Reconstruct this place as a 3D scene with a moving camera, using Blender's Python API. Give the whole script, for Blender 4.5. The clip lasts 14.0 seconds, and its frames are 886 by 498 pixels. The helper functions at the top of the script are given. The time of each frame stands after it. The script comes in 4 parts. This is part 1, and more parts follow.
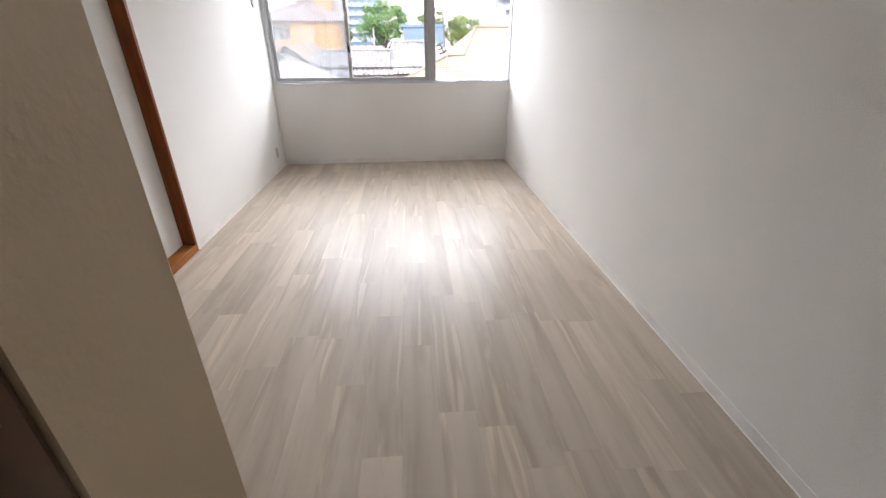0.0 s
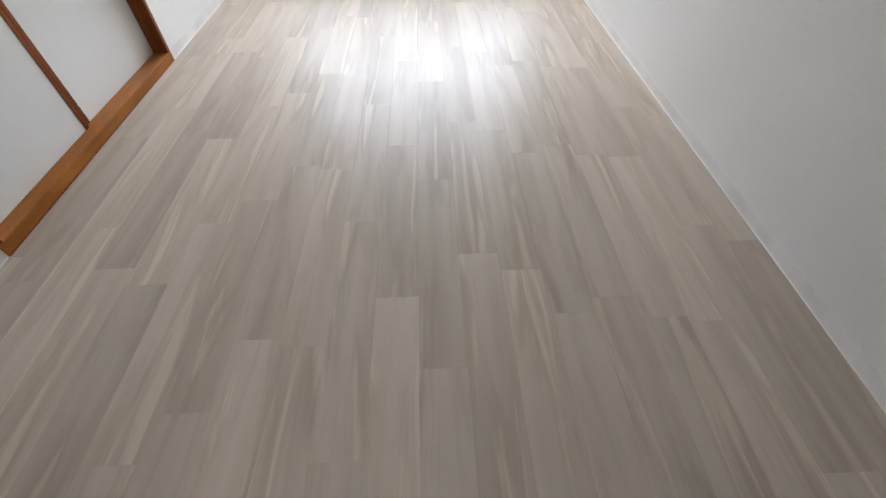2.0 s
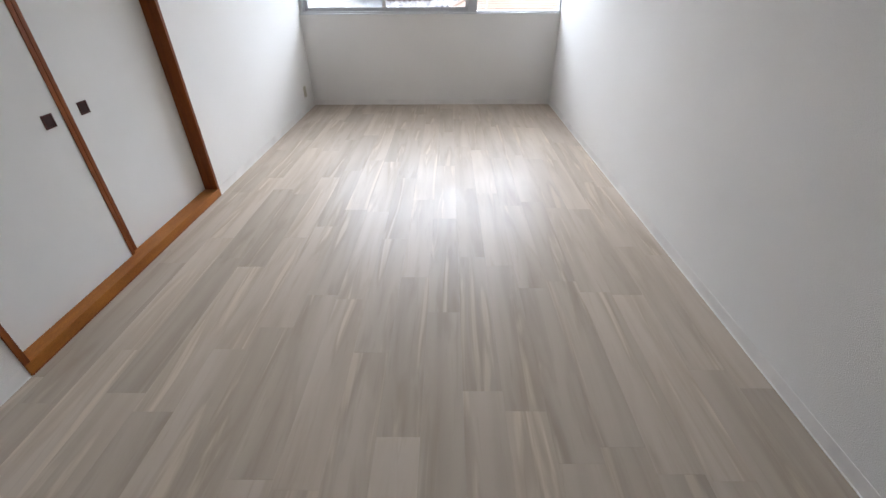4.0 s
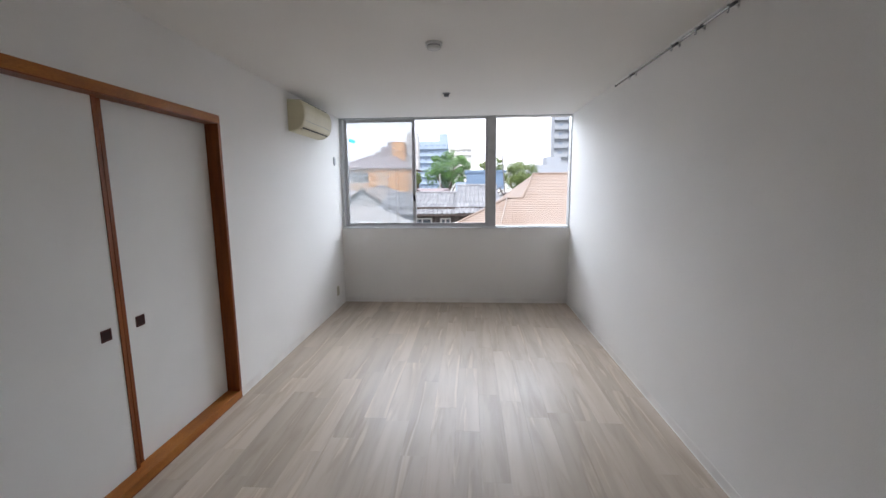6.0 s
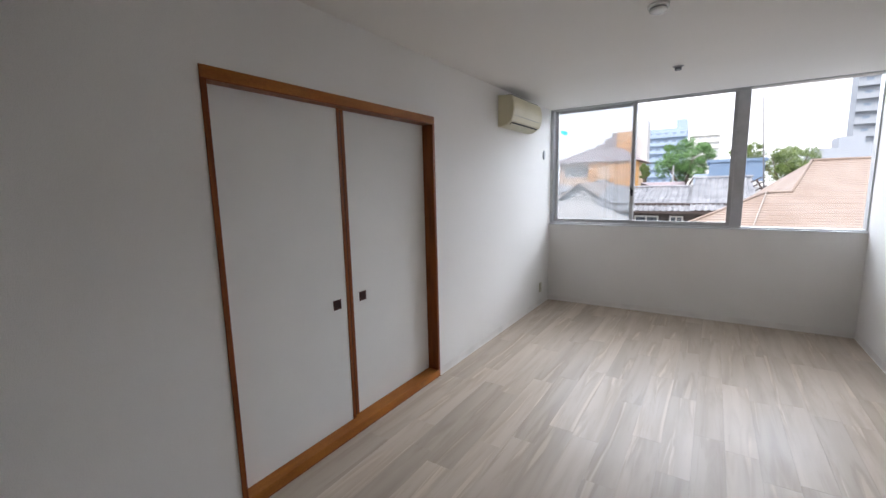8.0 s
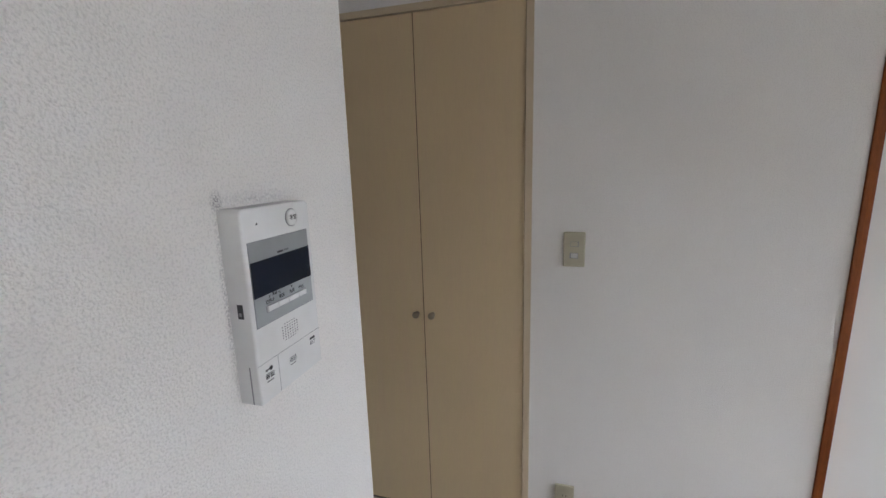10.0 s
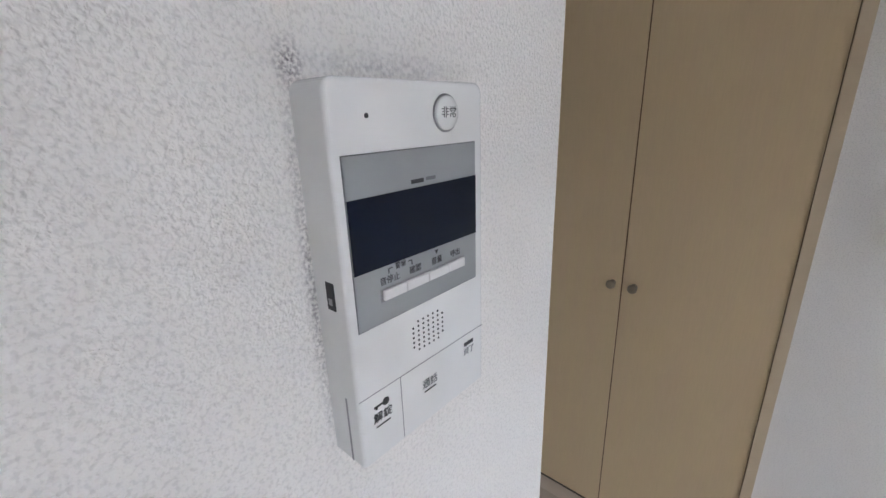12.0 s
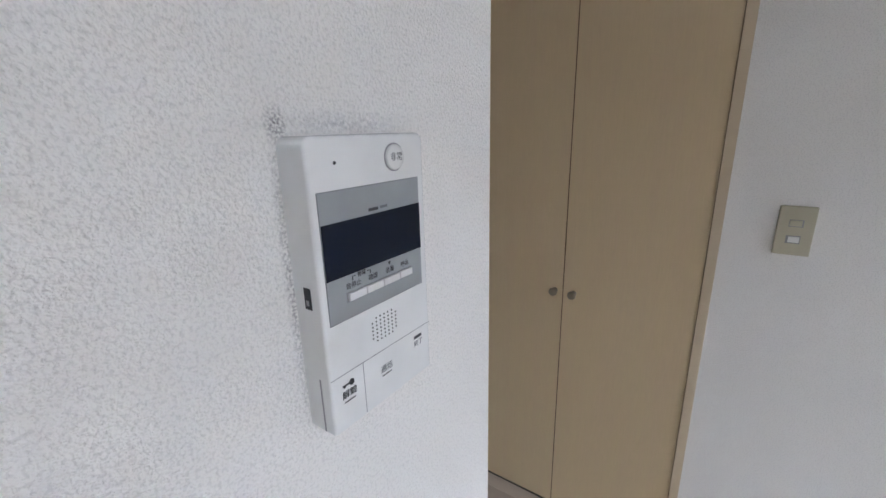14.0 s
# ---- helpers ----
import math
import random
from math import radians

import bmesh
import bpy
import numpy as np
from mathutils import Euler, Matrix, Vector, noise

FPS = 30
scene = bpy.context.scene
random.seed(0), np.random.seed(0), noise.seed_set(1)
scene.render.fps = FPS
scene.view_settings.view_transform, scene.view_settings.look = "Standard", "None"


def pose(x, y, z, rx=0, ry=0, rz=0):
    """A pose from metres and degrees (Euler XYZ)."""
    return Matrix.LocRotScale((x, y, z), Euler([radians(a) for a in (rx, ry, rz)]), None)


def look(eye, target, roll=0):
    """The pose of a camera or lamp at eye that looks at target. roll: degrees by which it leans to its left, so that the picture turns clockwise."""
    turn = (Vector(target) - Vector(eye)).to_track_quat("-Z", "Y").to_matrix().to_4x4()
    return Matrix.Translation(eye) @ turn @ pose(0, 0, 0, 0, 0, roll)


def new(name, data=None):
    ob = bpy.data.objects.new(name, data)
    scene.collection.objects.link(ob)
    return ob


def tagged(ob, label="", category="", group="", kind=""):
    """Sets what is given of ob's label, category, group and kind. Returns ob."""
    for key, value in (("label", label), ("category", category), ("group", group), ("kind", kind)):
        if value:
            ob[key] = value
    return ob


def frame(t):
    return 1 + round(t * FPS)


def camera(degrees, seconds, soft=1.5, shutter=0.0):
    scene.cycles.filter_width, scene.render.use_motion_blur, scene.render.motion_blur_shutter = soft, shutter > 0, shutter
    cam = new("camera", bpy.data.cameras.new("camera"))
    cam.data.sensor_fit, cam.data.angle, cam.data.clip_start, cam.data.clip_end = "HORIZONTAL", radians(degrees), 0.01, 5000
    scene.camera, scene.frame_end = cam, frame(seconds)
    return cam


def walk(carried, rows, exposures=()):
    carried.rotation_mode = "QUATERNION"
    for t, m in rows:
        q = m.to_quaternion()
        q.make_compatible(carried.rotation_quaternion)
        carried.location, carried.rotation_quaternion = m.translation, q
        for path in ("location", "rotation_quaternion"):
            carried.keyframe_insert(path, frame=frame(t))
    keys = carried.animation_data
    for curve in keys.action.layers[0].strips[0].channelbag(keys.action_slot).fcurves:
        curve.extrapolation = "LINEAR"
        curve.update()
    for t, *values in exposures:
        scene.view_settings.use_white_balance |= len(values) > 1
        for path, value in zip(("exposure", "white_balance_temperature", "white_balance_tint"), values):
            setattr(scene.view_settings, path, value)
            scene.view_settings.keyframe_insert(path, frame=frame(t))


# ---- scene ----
cam = camera(93.9, 14.0)
PATH = [
    (0, (1.658, -0.193, 1.387), (1.792, 1.599, 0.51), -0.4),
    (0.5, (1.633, -0.051, 1.372), (1.769, 1.66, 0.345), 0.6),
    (1, (1.627, 0.022, 1.322), (1.728, 1.592, 0.088), 0.3),
    (1.5, (1.619, 0.034, 1.26), (1.695, 1.459, -0.141), 0.1),
    (2, (1.633, 0.042, 1.223), (1.685, 1.349, -0.29), -0.2),
    (2.2, (1.63, 0.039, 1.205), (1.678, 1.326, -0.325), -0.3),
    (4.3, (1.678, 0.041, 1.362), (1.642, 1.8, 0.413), -0.4),
    (4.5, (1.67, 0.043, 1.384), (1.628, 1.856, 0.54), -0.4),
    (5, (1.662, 0.052, 1.448), (1.603, 1.959, 0.849), -0.1),
    (5.5, (1.671, 0.047, 1.488), (1.584, 2.004, 1.085), -0.3),
    (6, (1.668, 0.044, 1.499), (1.54, 2.018, 1.209), -0.5),
    (6.5, (1.681, 0.053, 1.496), (1.462, 2.025, 1.243), -0.6),
    (7, (1.728, 0.068, 1.491), (1.333, 2.012, 1.229), -0.7),
    (7.5, (1.74, 0.121, 1.479), (1.07, 1.982, 1.188), -0.9),
    (8, (1.742, 0.207, 1.483), (0.663, 1.864, 1.188), -1.3),
    (8.5, (1.689, 0.272, 1.472), (0.118, 1.475, 1.183), -2.4),
    (8.7, (1.649, 0.318, 1.459), (-0.096, 1.253, 1.171), -2.6),
    (9, (1.611, 0.372, 1.463), (-0.296, 0.894, 1.162), -2.4),
    (9.2, (1.578, 0.386, 1.459), (-0.38, 0.652, 1.152), -2.3),
    (11.3, (1.235, 0.212, 1.385), (-0.266, -0.972, 0.797), -1.6),
    (11.5, (1.217, 0.203, 1.38), (-0.248, -1.017, 0.776), -1.6),
    (12, (1.202, 0.194, 1.376), (-0.219, -1.07, 0.756), -1.9),
    (12.5, (1.201, 0.197, 1.376), (-0.221, -1.065, 0.756), -1.8),
    (13, (1.208, 0.207, 1.381), (-0.253, -1.019, 0.777), -1.4),
    (13.5, (1.231, 0.223, 1.388), (-0.286, -0.947, 0.815), -1.7),
    (14, (1.254, 0.245, 1.396), (-0.315, -0.864, 0.84), -1.5),
]
walk(cam, [(t, look(eye, target, roll)) for t, eye, target, roll in PATH],
     ((0, 2.0, 7100, 19), (0.5, 1.85, 6800, 17), (1.5, 1.95, 6650, 15), (2.2, 2.0, 6650, 15), (4.5, 1.75, 6600, 16), (5.0, 1.55, 6600, 16), (5.5, 1.4, 6600, 16), (6.5, 1.3, 6600, 17), (7.5, 1.3, 6600, 17),
      (8, 1.4, 6650, 17), (8.5, 1.65, 6800, 19), (9.0, 2.05, 6700, 17), (9.2, 2.1, 6650, 16), (11.3, 2.44, 6450, 18), (14, 2.49, 6250, 17)))

# ---- light ----
SUN_UP, SUN_ROT = radians(52), radians(205)
world = bpy.data.worlds.new("sky")
scene.world = world
world.use_nodes = True
wn = world.node_tree
wbg = wn.nodes["Background"]
wsky = wn.nodes.new("ShaderNodeTexSky")
wsky.sky_type, wsky.sun_disc, wsky.sun_elevation, wsky.sun_rotation = "NISHITA", False, SUN_UP, SUN_ROT
wsky.dust_density, wsky.air_density = 4.0, 1.0
cloud = wn.nodes.new("ShaderNodeMix")
cloud.data_type = "RGBA"
cloud.inputs[0].default_value = 0.75
wn.links.new(wsky.outputs[0], cloud.inputs[6])
cloud.inputs[7].default_value = (6.9, 7.4, 8.2, 1)
wn.links.new(cloud.outputs[2], wbg.inputs[0])
wbg.inputs[1].default_value = 0.15
sun = new("sun", bpy.data.lights.new("sun", "SUN"))
sun.data.energy, sun.data.angle, sun.data.color = 0.9, radians(12), (1.0, 0.97, 0.92)
sun.matrix_world = look((-6, -12, 18), (0, 8, 0))
window_light = new("window_light", bpy.data.lights.new("window_light", "AREA"))
window_light.data.shape, window_light.data.size, window_light.data.size_y = "RECTANGLE", 7.2, 3.4
window_light.data.energy, window_light.data.color = 455, (0.76, 0.885, 1.0)
window_light.matrix_world = look((1.7, 11.4, 5.2), (1.7, 5.4, 4.6))

# ---- sizes ----
XR, YF, H, YB = 2.935, 5.375, 2.39, -1.7
SILL, YW = 1.0, 5.43
PX0, PX1, PT = 0.805, 1.535, 0.086

# ---- materials ----
def mat(name, colour, rough=0.6, metal=0.0, colour2=None, scale=8.0, stretch=(1, 1, 1), bump=0.0, bscale=60.0, spread=(0.35, 0.65),
        rand=0.0, spec=0.5, fine=0.0, fscale=200.0, coat=0.0, rough2=None, warp=0.0):
    m = bpy.data.materials.new(name)
    m.use_nodes = True
    n, l = m.node_tree.nodes, m.node_tree.links
    b = n["Principled BSDF"]
    b.inputs["Roughness"].default_value, b.inputs["Metallic"].default_value = rough, metal
    b.inputs["Specular IOR Level"].default_value = spec
    b.inputs["Coat Weight"].default_value = coat
    b.inputs["Coat Roughness"].default_value = 0.15
    tc = n.new("ShaderNodeTexCoord")
    mp = n.new("ShaderNodeMapping")
    mp.inputs["Scale"].default_value = stretch
    l.new(tc.outputs["Object"], mp.inputs[0])
    src = mp.outputs[0]
    info = None
    if rand:
        info = n.new("ShaderNodeObjectInfo")
        off = n.new("ShaderNodeVectorMath")
        off.operation = "SCALE"
        cmb = n.new("ShaderNodeCombineXYZ")
        for i in range(3):
            l.new(info.outputs["Random"], cmb.inputs[i])
        l.new(cmb.outputs[0], off.inputs[0])
        off.inputs["Scale"].default_value = 37.0
        add = n.new("ShaderNodeVectorMath")
        l.new(src, add.inputs[0]), l.new(off.outputs[0], add.inputs[1])
        src = add.outputs[0]
    c2 = colour2 or tuple(c * 0.88 for c in colour)
    nz = n.new("ShaderNodeTexNoise")
    nz.inputs["Scale"].default_value, nz.inputs["Detail"].default_value = scale, 5
    l.new(src, nz.inputs["Vector"])
    rp = n.new("ShaderNodeValToRGB")
    rp.color_ramp.elements[0].position, rp.color_ramp.elements[1].position = spread
    rp.color_ramp.elements[0].color, rp.color_ramp.elements[1].color = (*c2, 1), (*colour, 1)
    l.new(nz.outputs["Fac"], rp.inputs[0])
    out = rp.outputs[0]
    if fine:
        fz = n.new("ShaderNodeTexNoise")
        fz.inputs["Scale"].default_value, fz.inputs["Detail"].default_value, fz.inputs["Distortion"].default_value = fscale, 1.5 if warp else 3, warp
        l.new(src, fz.inputs["Vector"])
        fr = n.new("ShaderNodeMapRange")
        fr.inputs["From Min"].default_value, fr.inputs["From Max"].default_value = (0.36, 0.50) if warp else (0.3, 0.7)
        fr.inputs["To Min"].default_value, fr.inputs["To Max"].default_value = 1 - fine, 1 + fine * 0.3
        l.new(fz.outputs["Fac"], fr.inputs[0])
        mx = n.new("ShaderNodeVectorMath")
        mx.operation = "SCALE"
        l.new(out, mx.inputs[0]), l.new(fr.outputs[0], mx.inputs["Scale"])
        out = mx.outputs[0]
    if rand:
        rr = n.new("ShaderNodeMapRange")
        rr.inputs["To Min"].default_value, rr.inputs["To Max"].default_value = 1 - rand, 1 + rand
        l.new(info.outputs["Random"], rr.inputs[0])
        mx2 = n.new("ShaderNodeVectorMath")
        mx2.operation = "SCALE"
        l.new(out, mx2.inputs[0]), l.new(rr.outputs[0], mx2.inputs["Scale"])
        out = mx2.outputs[0]
    l.new(out, b.inputs["Base Color"])
    if rough2 is not None:
        r2 = n.new("ShaderNodeMapRange")
        r2.inputs["To Min"].default_value, r2.inputs["To Max"].default_value = rough, rough2
        l.new(nz.outputs["Fac"], r2.inputs[0]), l.new(r2.outputs[0], b.inputs["Roughness"])
    if bump:
        bz = n.new("ShaderNodeTexNoise")
        bz.inputs["Scale"].default_value, bz.inputs["Detail"].default_value, bz.inputs["Distortion"].default_value = bscale, 1.5 if warp else 3, warp
        l.new(src, bz.inputs["Vector"])
        bp = n.new("ShaderNodeBump")
        bp.inputs["Strength"].default_value, bp.inputs["Distance"].default_value = 0.6, bump
        l.new(bz.outputs["Fac"], bp.inputs["Height"]), l.new(bp.outputs[0], b.inputs["Normal"])
    return m


def glass_mat(name, tint=(0.96, 0.98, 0.97)):
    m = bpy.data.materials.new(name)
    m.use_nodes = True
    b = m.node_tree.nodes["Principled BSDF"]
    b.inputs["Base Color"].default_value = (*tint, 1)
    b.inputs["Transmission Weight"].default_value, b.inputs["Roughness"].default_value, b.inputs["IOR"].default_value = 1, 0.0, 1.45
    return m


def soft_film(name, colour):
    m = glass_mat(name, colour)
    m.node_tree.nodes["Principled BSDF"].inputs["Roughness"].default_value = 0.9
    m.node_tree.nodes["Principled BSDF"].inputs["Transmission Weight"].default_value = 0.7
    return m


def mesh_screen_mat():
    m = bpy.data.materials.new("insect_mesh")
    m.use_nodes = True
    n, l = m.node_tree.nodes, m.node_tree.links
    b = n["Principled BSDF"]
    b.inputs["Base Color"].default_value, b.inputs["Roughness"].default_value = (0.66, 0.69, 0.72, 1), 0.7
    b.inputs["Alpha"].default_value = 0.37
    return m


WALLPAPER = mat("embossed_white_wallpaper", (0.84, 0.815, 0.785), 0.75, colour2=(0.81, 0.785, 0.755), scale=1.6, bump=0.0034, bscale=360, fine=0.09, fscale=370, warp=0.25)
CEILPAPER = mat("white_ceiling_paper", (0.84, 0.815, 0.78), 0.8, colour2=(0.82, 0.795, 0.76), scale=1.2, bump=0.0008, bscale=300)
# HALLPAPER: beige raised to hold warm hall light that no lamp here gives
HALLPAPER = mat("warm_lit_beige_end", (0.75, 0.59, 0.41), 0.6, colour2=(0.72, 0.56, 0.385), scale=2, bump=0.0005, bscale=200)
SKIRT = mat("white_vinyl_skirting", (0.85, 0.81, 0.775), 0.6, scale=5)
SEALANT = mat("white_sealant", (0.88, 0.86, 0.82), 0.35)
SUBFLOOR = mat("subfloor", (0.12, 0.10, 0.08), 0.8)
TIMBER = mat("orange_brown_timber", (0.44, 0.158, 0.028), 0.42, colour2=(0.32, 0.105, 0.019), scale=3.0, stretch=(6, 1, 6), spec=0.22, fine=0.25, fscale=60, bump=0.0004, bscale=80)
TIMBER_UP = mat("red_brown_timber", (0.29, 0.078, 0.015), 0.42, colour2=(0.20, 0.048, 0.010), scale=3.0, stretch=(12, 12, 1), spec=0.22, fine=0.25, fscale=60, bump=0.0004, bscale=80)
DARKWOOD = mat("dark_brown_door_wood", (0.13, 0.06, 0.025), 0.5, colour2=(0.09, 0.04, 0.018), scale=4, stretch=(8, 8, 1))
PAPER = mat("off_white_door_paper", (0.80, 0.79, 0.765), 0.8, colour2=(0.775, 0.765, 0.74), scale=3, bump=0.0004, bscale=150)
CREAM = mat("cream_woodgrain_sheet", (0.645, 0.50, 0.305), 0.5, colour2=(0.64, 0.485, 0.31), scale=3.5, stretch=(10, 10, 0.7), fine=0.03, fscale=30, bump=0.0003, bscale=60)
CREAMTRIM = mat("cream_painted_trim", (0.62, 0.50, 0.35), 0.45, colour2=(0.58, 0.465, 0.325), scale=6)
ALU = mat("brushed_aluminium", (0.58, 0.59, 0.60), 0.42, 0.45, scale=12, stretch=(1, 8, 8))
ALUD = mat("grey_anodised_aluminium", (0.50, 0.50, 0.51), 0.45, 0.4, scale=12)
RUBBER = mat("dark_rubber", (0.03, 0.03, 0.035), 0.7)
GLASS = glass_mat("window_glass")
SCREEN = mesh_screen_mat()
PULLRIM = mat("dark_red_bronze", (0.10, 0.035, 0.03), 0.35, 0.6)
PULLCUP = mat("dark_bronze_cup", (0.05, 0.02, 0.018), 0.4, 0.5)
KNOB = mat("matt_bronze_knob", (0.30, 0.25, 0.19), 0.38, 0.8)
BEIGEPLATE = mat("beige_plastic_plate", (0.50, 0.46, 0.34), 0.4, colour2=(0.47, 0.43, 0.315), scale=20)
WHITEPL = mat("white_plastic", (0.84, 0.84, 0.83), 0.22, colour2=(0.77, 0.77, 0.755), scale=15)
GREYPL = mat("silver_grey_panel", (0.36, 0.38, 0.39), 0.4, 0.2, scale=20)
SCREENBLK = mat("dark_blue_black_display", (0.007, 0.012, 0.026), 0.22, scale=5, spec=0.2)
INK = mat("black_ink", (0.03, 0.03, 0.035), 0.6)
INKGREY = mat("grey_ink", (0.16, 0.17, 0.18), 0.6)
SEAM = mat("shadowed_seam_plastic", (0.30, 0.30, 0.31), 0.6)
ACCREAM = mat("yellowed_cream_plastic", (0.66, 0.60, 0.42), 0.4, colour2=(0.60, 0.54, 0.37), scale=4)
ACVENT = mat("dark_vent_interior", (0.04, 0.035, 0.03), 0.6)
CHROME = mat("satin_steel", (0.60, 0.60, 0.60), 0.22, 0.95)
CYAN = soft_film("cyan_film", (0.10, 0.58, 0.72))


def floor_mat():
    """Ash-grey printed vinyl board: broad soft figure, fine grain lines, pale streaks; each board shifts the print and its tone."""
    m = bpy.data.materials.new("ash_grey_vinyl_plank")
    m.use_nodes = True
    n, l = m.node_tree.nodes, m.node_tree.links
    b = n["Principled BSDF"]
    tc, info = n.new("ShaderNodeTexCoord"), n.new("ShaderNodeObjectInfo")
    far = n.new("ShaderNodeMath")
    far.operation, far.inputs[1].default_value = "MULTIPLY", 83.0
    l.new(info.outputs["Random"], far.inputs[0])
    shift = n.new("ShaderNodeCombineXYZ")
    l.new(far.outputs[0], shift.inputs[0]), l.new(far.outputs[0], shift.inputs[2])

    def grain(sx, sy, detail, low, high, wave=0.0):
        mp, nz, mr = n.new("ShaderNodeMapping"), n.new("ShaderNodeTexNoise"), n.new("ShaderNodeMapRange")
        mp.inputs["Scale"].default_value = (sx, sy, 1)
        l.new(tc.outputs["Object"], mp.inputs[0]), l.new(shift.outputs[0], mp.inputs["Location"])
        nz.inputs["Scale"].default_value, nz.inputs["Detail"].default_value, nz.inputs["Roughness"].default_value = 1.0, detail, 0.5
        nz.inputs["Distortion"].default_value = wave
        l.new(mp.outputs[0], nz.inputs["Vector"])
        mr.interpolation_type = "SMOOTHSTEP"
        mr.inputs["From Min"].default_value, mr.inputs["From Max"].default_value = low, high
        l.new(nz.outputs["Fac"], mr.inputs[0])
        return mr.outputs[0]

    def mixed(fac, amount, old, colour):
        sc, mx = n.new("ShaderNodeMath"), n.new("ShaderNodeMix")
        sc.operation, sc.inputs[1].default_value = "MULTIPLY", amount
        l.new(fac, sc.inputs[0])
        mx.data_type = "RGBA"
        l.new(sc.outputs[0], mx.inputs[0]), l.new(old, mx.inputs[6])
        mx.inputs[7].default_value = (*colour, 1)
        return mx.outputs[2]

    base = n.new("ShaderNodeRGB")
    base.outputs[0].default_value = (0.535, 0.448, 0.367, 1)
    out = mixed(grain(9, 0.55, 2, 0.30, 0.70), 0.75, base.outputs[0], (0.43, 0.352, 0.278))
    out = mixed(grain(14, 1.5, 3, 0.42, 0.70, 0.8), 0.42, out, (0.36, 0.278, 0.205))
    out = mixed(grain(45, 2.6, 3, 0.56, 0.76, 1.2), 0.17, out, (0.28, 0.215, 0.16))
    out = mixed(grain(15, 0.9, 4, 0.56, 0.70, 0.8), 0.58, out, (0.69, 0.575, 0.46))
    tone, mul = n.new("ShaderNodeMapRange"), n.new("ShaderNodeVectorMath")
    tone.inputs["To Min"].default_value, tone.inputs["To Max"].default_value = 0.88, 1.08
    l.new(info.outputs["Random"], tone.inputs[0])
    mul.operation = "SCALE"
    l.new(out, mul.inputs[0]), l.new(tone.outputs[0], mul.inputs["Scale"])
    l.new(mul.outputs[0], b.inputs["Base Color"])
    # worn gloss in broad cloudy patches
    cl, rr = n.new("ShaderNodeTexNoise"), n.new("ShaderNodeMapRange")
    geo = n.new("ShaderNodeNewGeometry")
    cl.inputs["Scale"].default_value, cl.inputs["Detail"].default_value, cl.inputs["Distortion"].default_value = 2.6, 5, 0.6
    l.new(geo.outputs["Position"], cl.inputs["Vector"])
    rr.inputs["From Min"].default_value, rr.inputs["From Max"].default_value = 0.38, 0.64
    rr.inputs["To Min"].default_value, rr.inputs["To Max"].default_value = 0.37, 0.47
    l.new(cl.outputs["Fac"], rr.inputs[0]), l.new(rr.outputs[0], b.inputs["Roughness"])
    b.inputs["Coat Weight"].default_value, b.inputs["Coat Roughness"].default_value = 0.03, 0.22
    b.inputs["Specular IOR Level"].default_value = 0.070
    b.inputs["Specular Tint"].default_value = (0.42, 0.68, 1.0, 1)
    return m


PLANK = floor_mat()
# outdoors
GROUND = mat("asphalt_and_yards", (0.10, 0.10, 0.09), 0.9, colour2=(0.05, 0.06, 0.04), scale=0.05)
BROWNTILE = mat("salmon_brown_roof_tile", (0.36, 0.29, 0.245), 0.6, colour2=(0.30, 0.225, 0.18), scale=1.2, fine=0.15, fscale=12)
GREYTILE = mat("silver_grey_roof_tile", (0.40, 0.41, 0.43), 0.45, colour2=(0.22, 0.23, 0.25), scale=2.5, fine=0.22, fscale=9)
RIDGE = mat("pale_ridge_mortar", (0.45, 0.40, 0.36), 0.7)
DARKTIMB = mat("dark_timber_cladding", (0.06, 0.045, 0.04), 0.8)
WHITEFR = mat("white_window_frame", (0.75, 0.75, 0.73), 0.5)
# balcony recess colours carry the far blocks' haze instead of plain dark glass
PALERECESS = mat("haze_washed_recess", (0.52, 0.55, 0.58), 0.6, scale=1)
HAZEGLASS = mat("haze_paled_balcony_recess", (0.20, 0.26, 0.33), 0.4, scale=1)
FARGLASS = mat("far_window_glass", (0.10, 0.12, 0.14), 0.12, 0.0, scale=1)
PEACH = mat("peach_render", (0.66, 0.46, 0.30), 0.8, colour2=(0.62, 0.43, 0.28), scale=0.3)
ORANGE = mat("orange_render", (0.72, 0.36, 0.10), 0.8, colour2=(0.66, 0.32, 0.09), scale=0.3)
MAUVE = mat("mauve_slate_roof", (0.30, 0.25, 0.26), 0.7, colour2=(0.26, 0.22, 0.23), scale=0.5)
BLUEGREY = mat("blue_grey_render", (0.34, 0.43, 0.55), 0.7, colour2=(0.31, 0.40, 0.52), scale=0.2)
BLUE = mat("slate_blue_cladding", (0.16, 0.24, 0.36), 0.6, colour2=(0.13, 0.21, 0.32), scale=0.8)
WORNROOF = mat("worn_pinkish_grey_roof", (0.37, 0.345, 0.325), 0.75, colour2=(0.29, 0.27, 0.255), scale=3, fine=0.2, fscale=14)
PALE = mat("pale_concrete", (0.55, 0.55, 0.54), 0.8, colour2=(0.50, 0.50, 0.50), scale=0.3)
WHITER = mat("white_render", (0.72, 0.72, 0.70), 0.8, scale=0.3)
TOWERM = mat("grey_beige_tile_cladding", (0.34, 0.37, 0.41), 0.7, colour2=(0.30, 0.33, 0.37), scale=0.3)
LEAF = mat("broad_leaf_green", (0.13, 0.27, 0.075), 0.6, colour2=(0.07, 0.16, 0.045), scale=1.5)
LEAFY = mat("yellow_green_leaf", (0.17, 0.23, 0.06), 0.6, colour2=(0.09, 0.15, 0.035), scale=1.5)
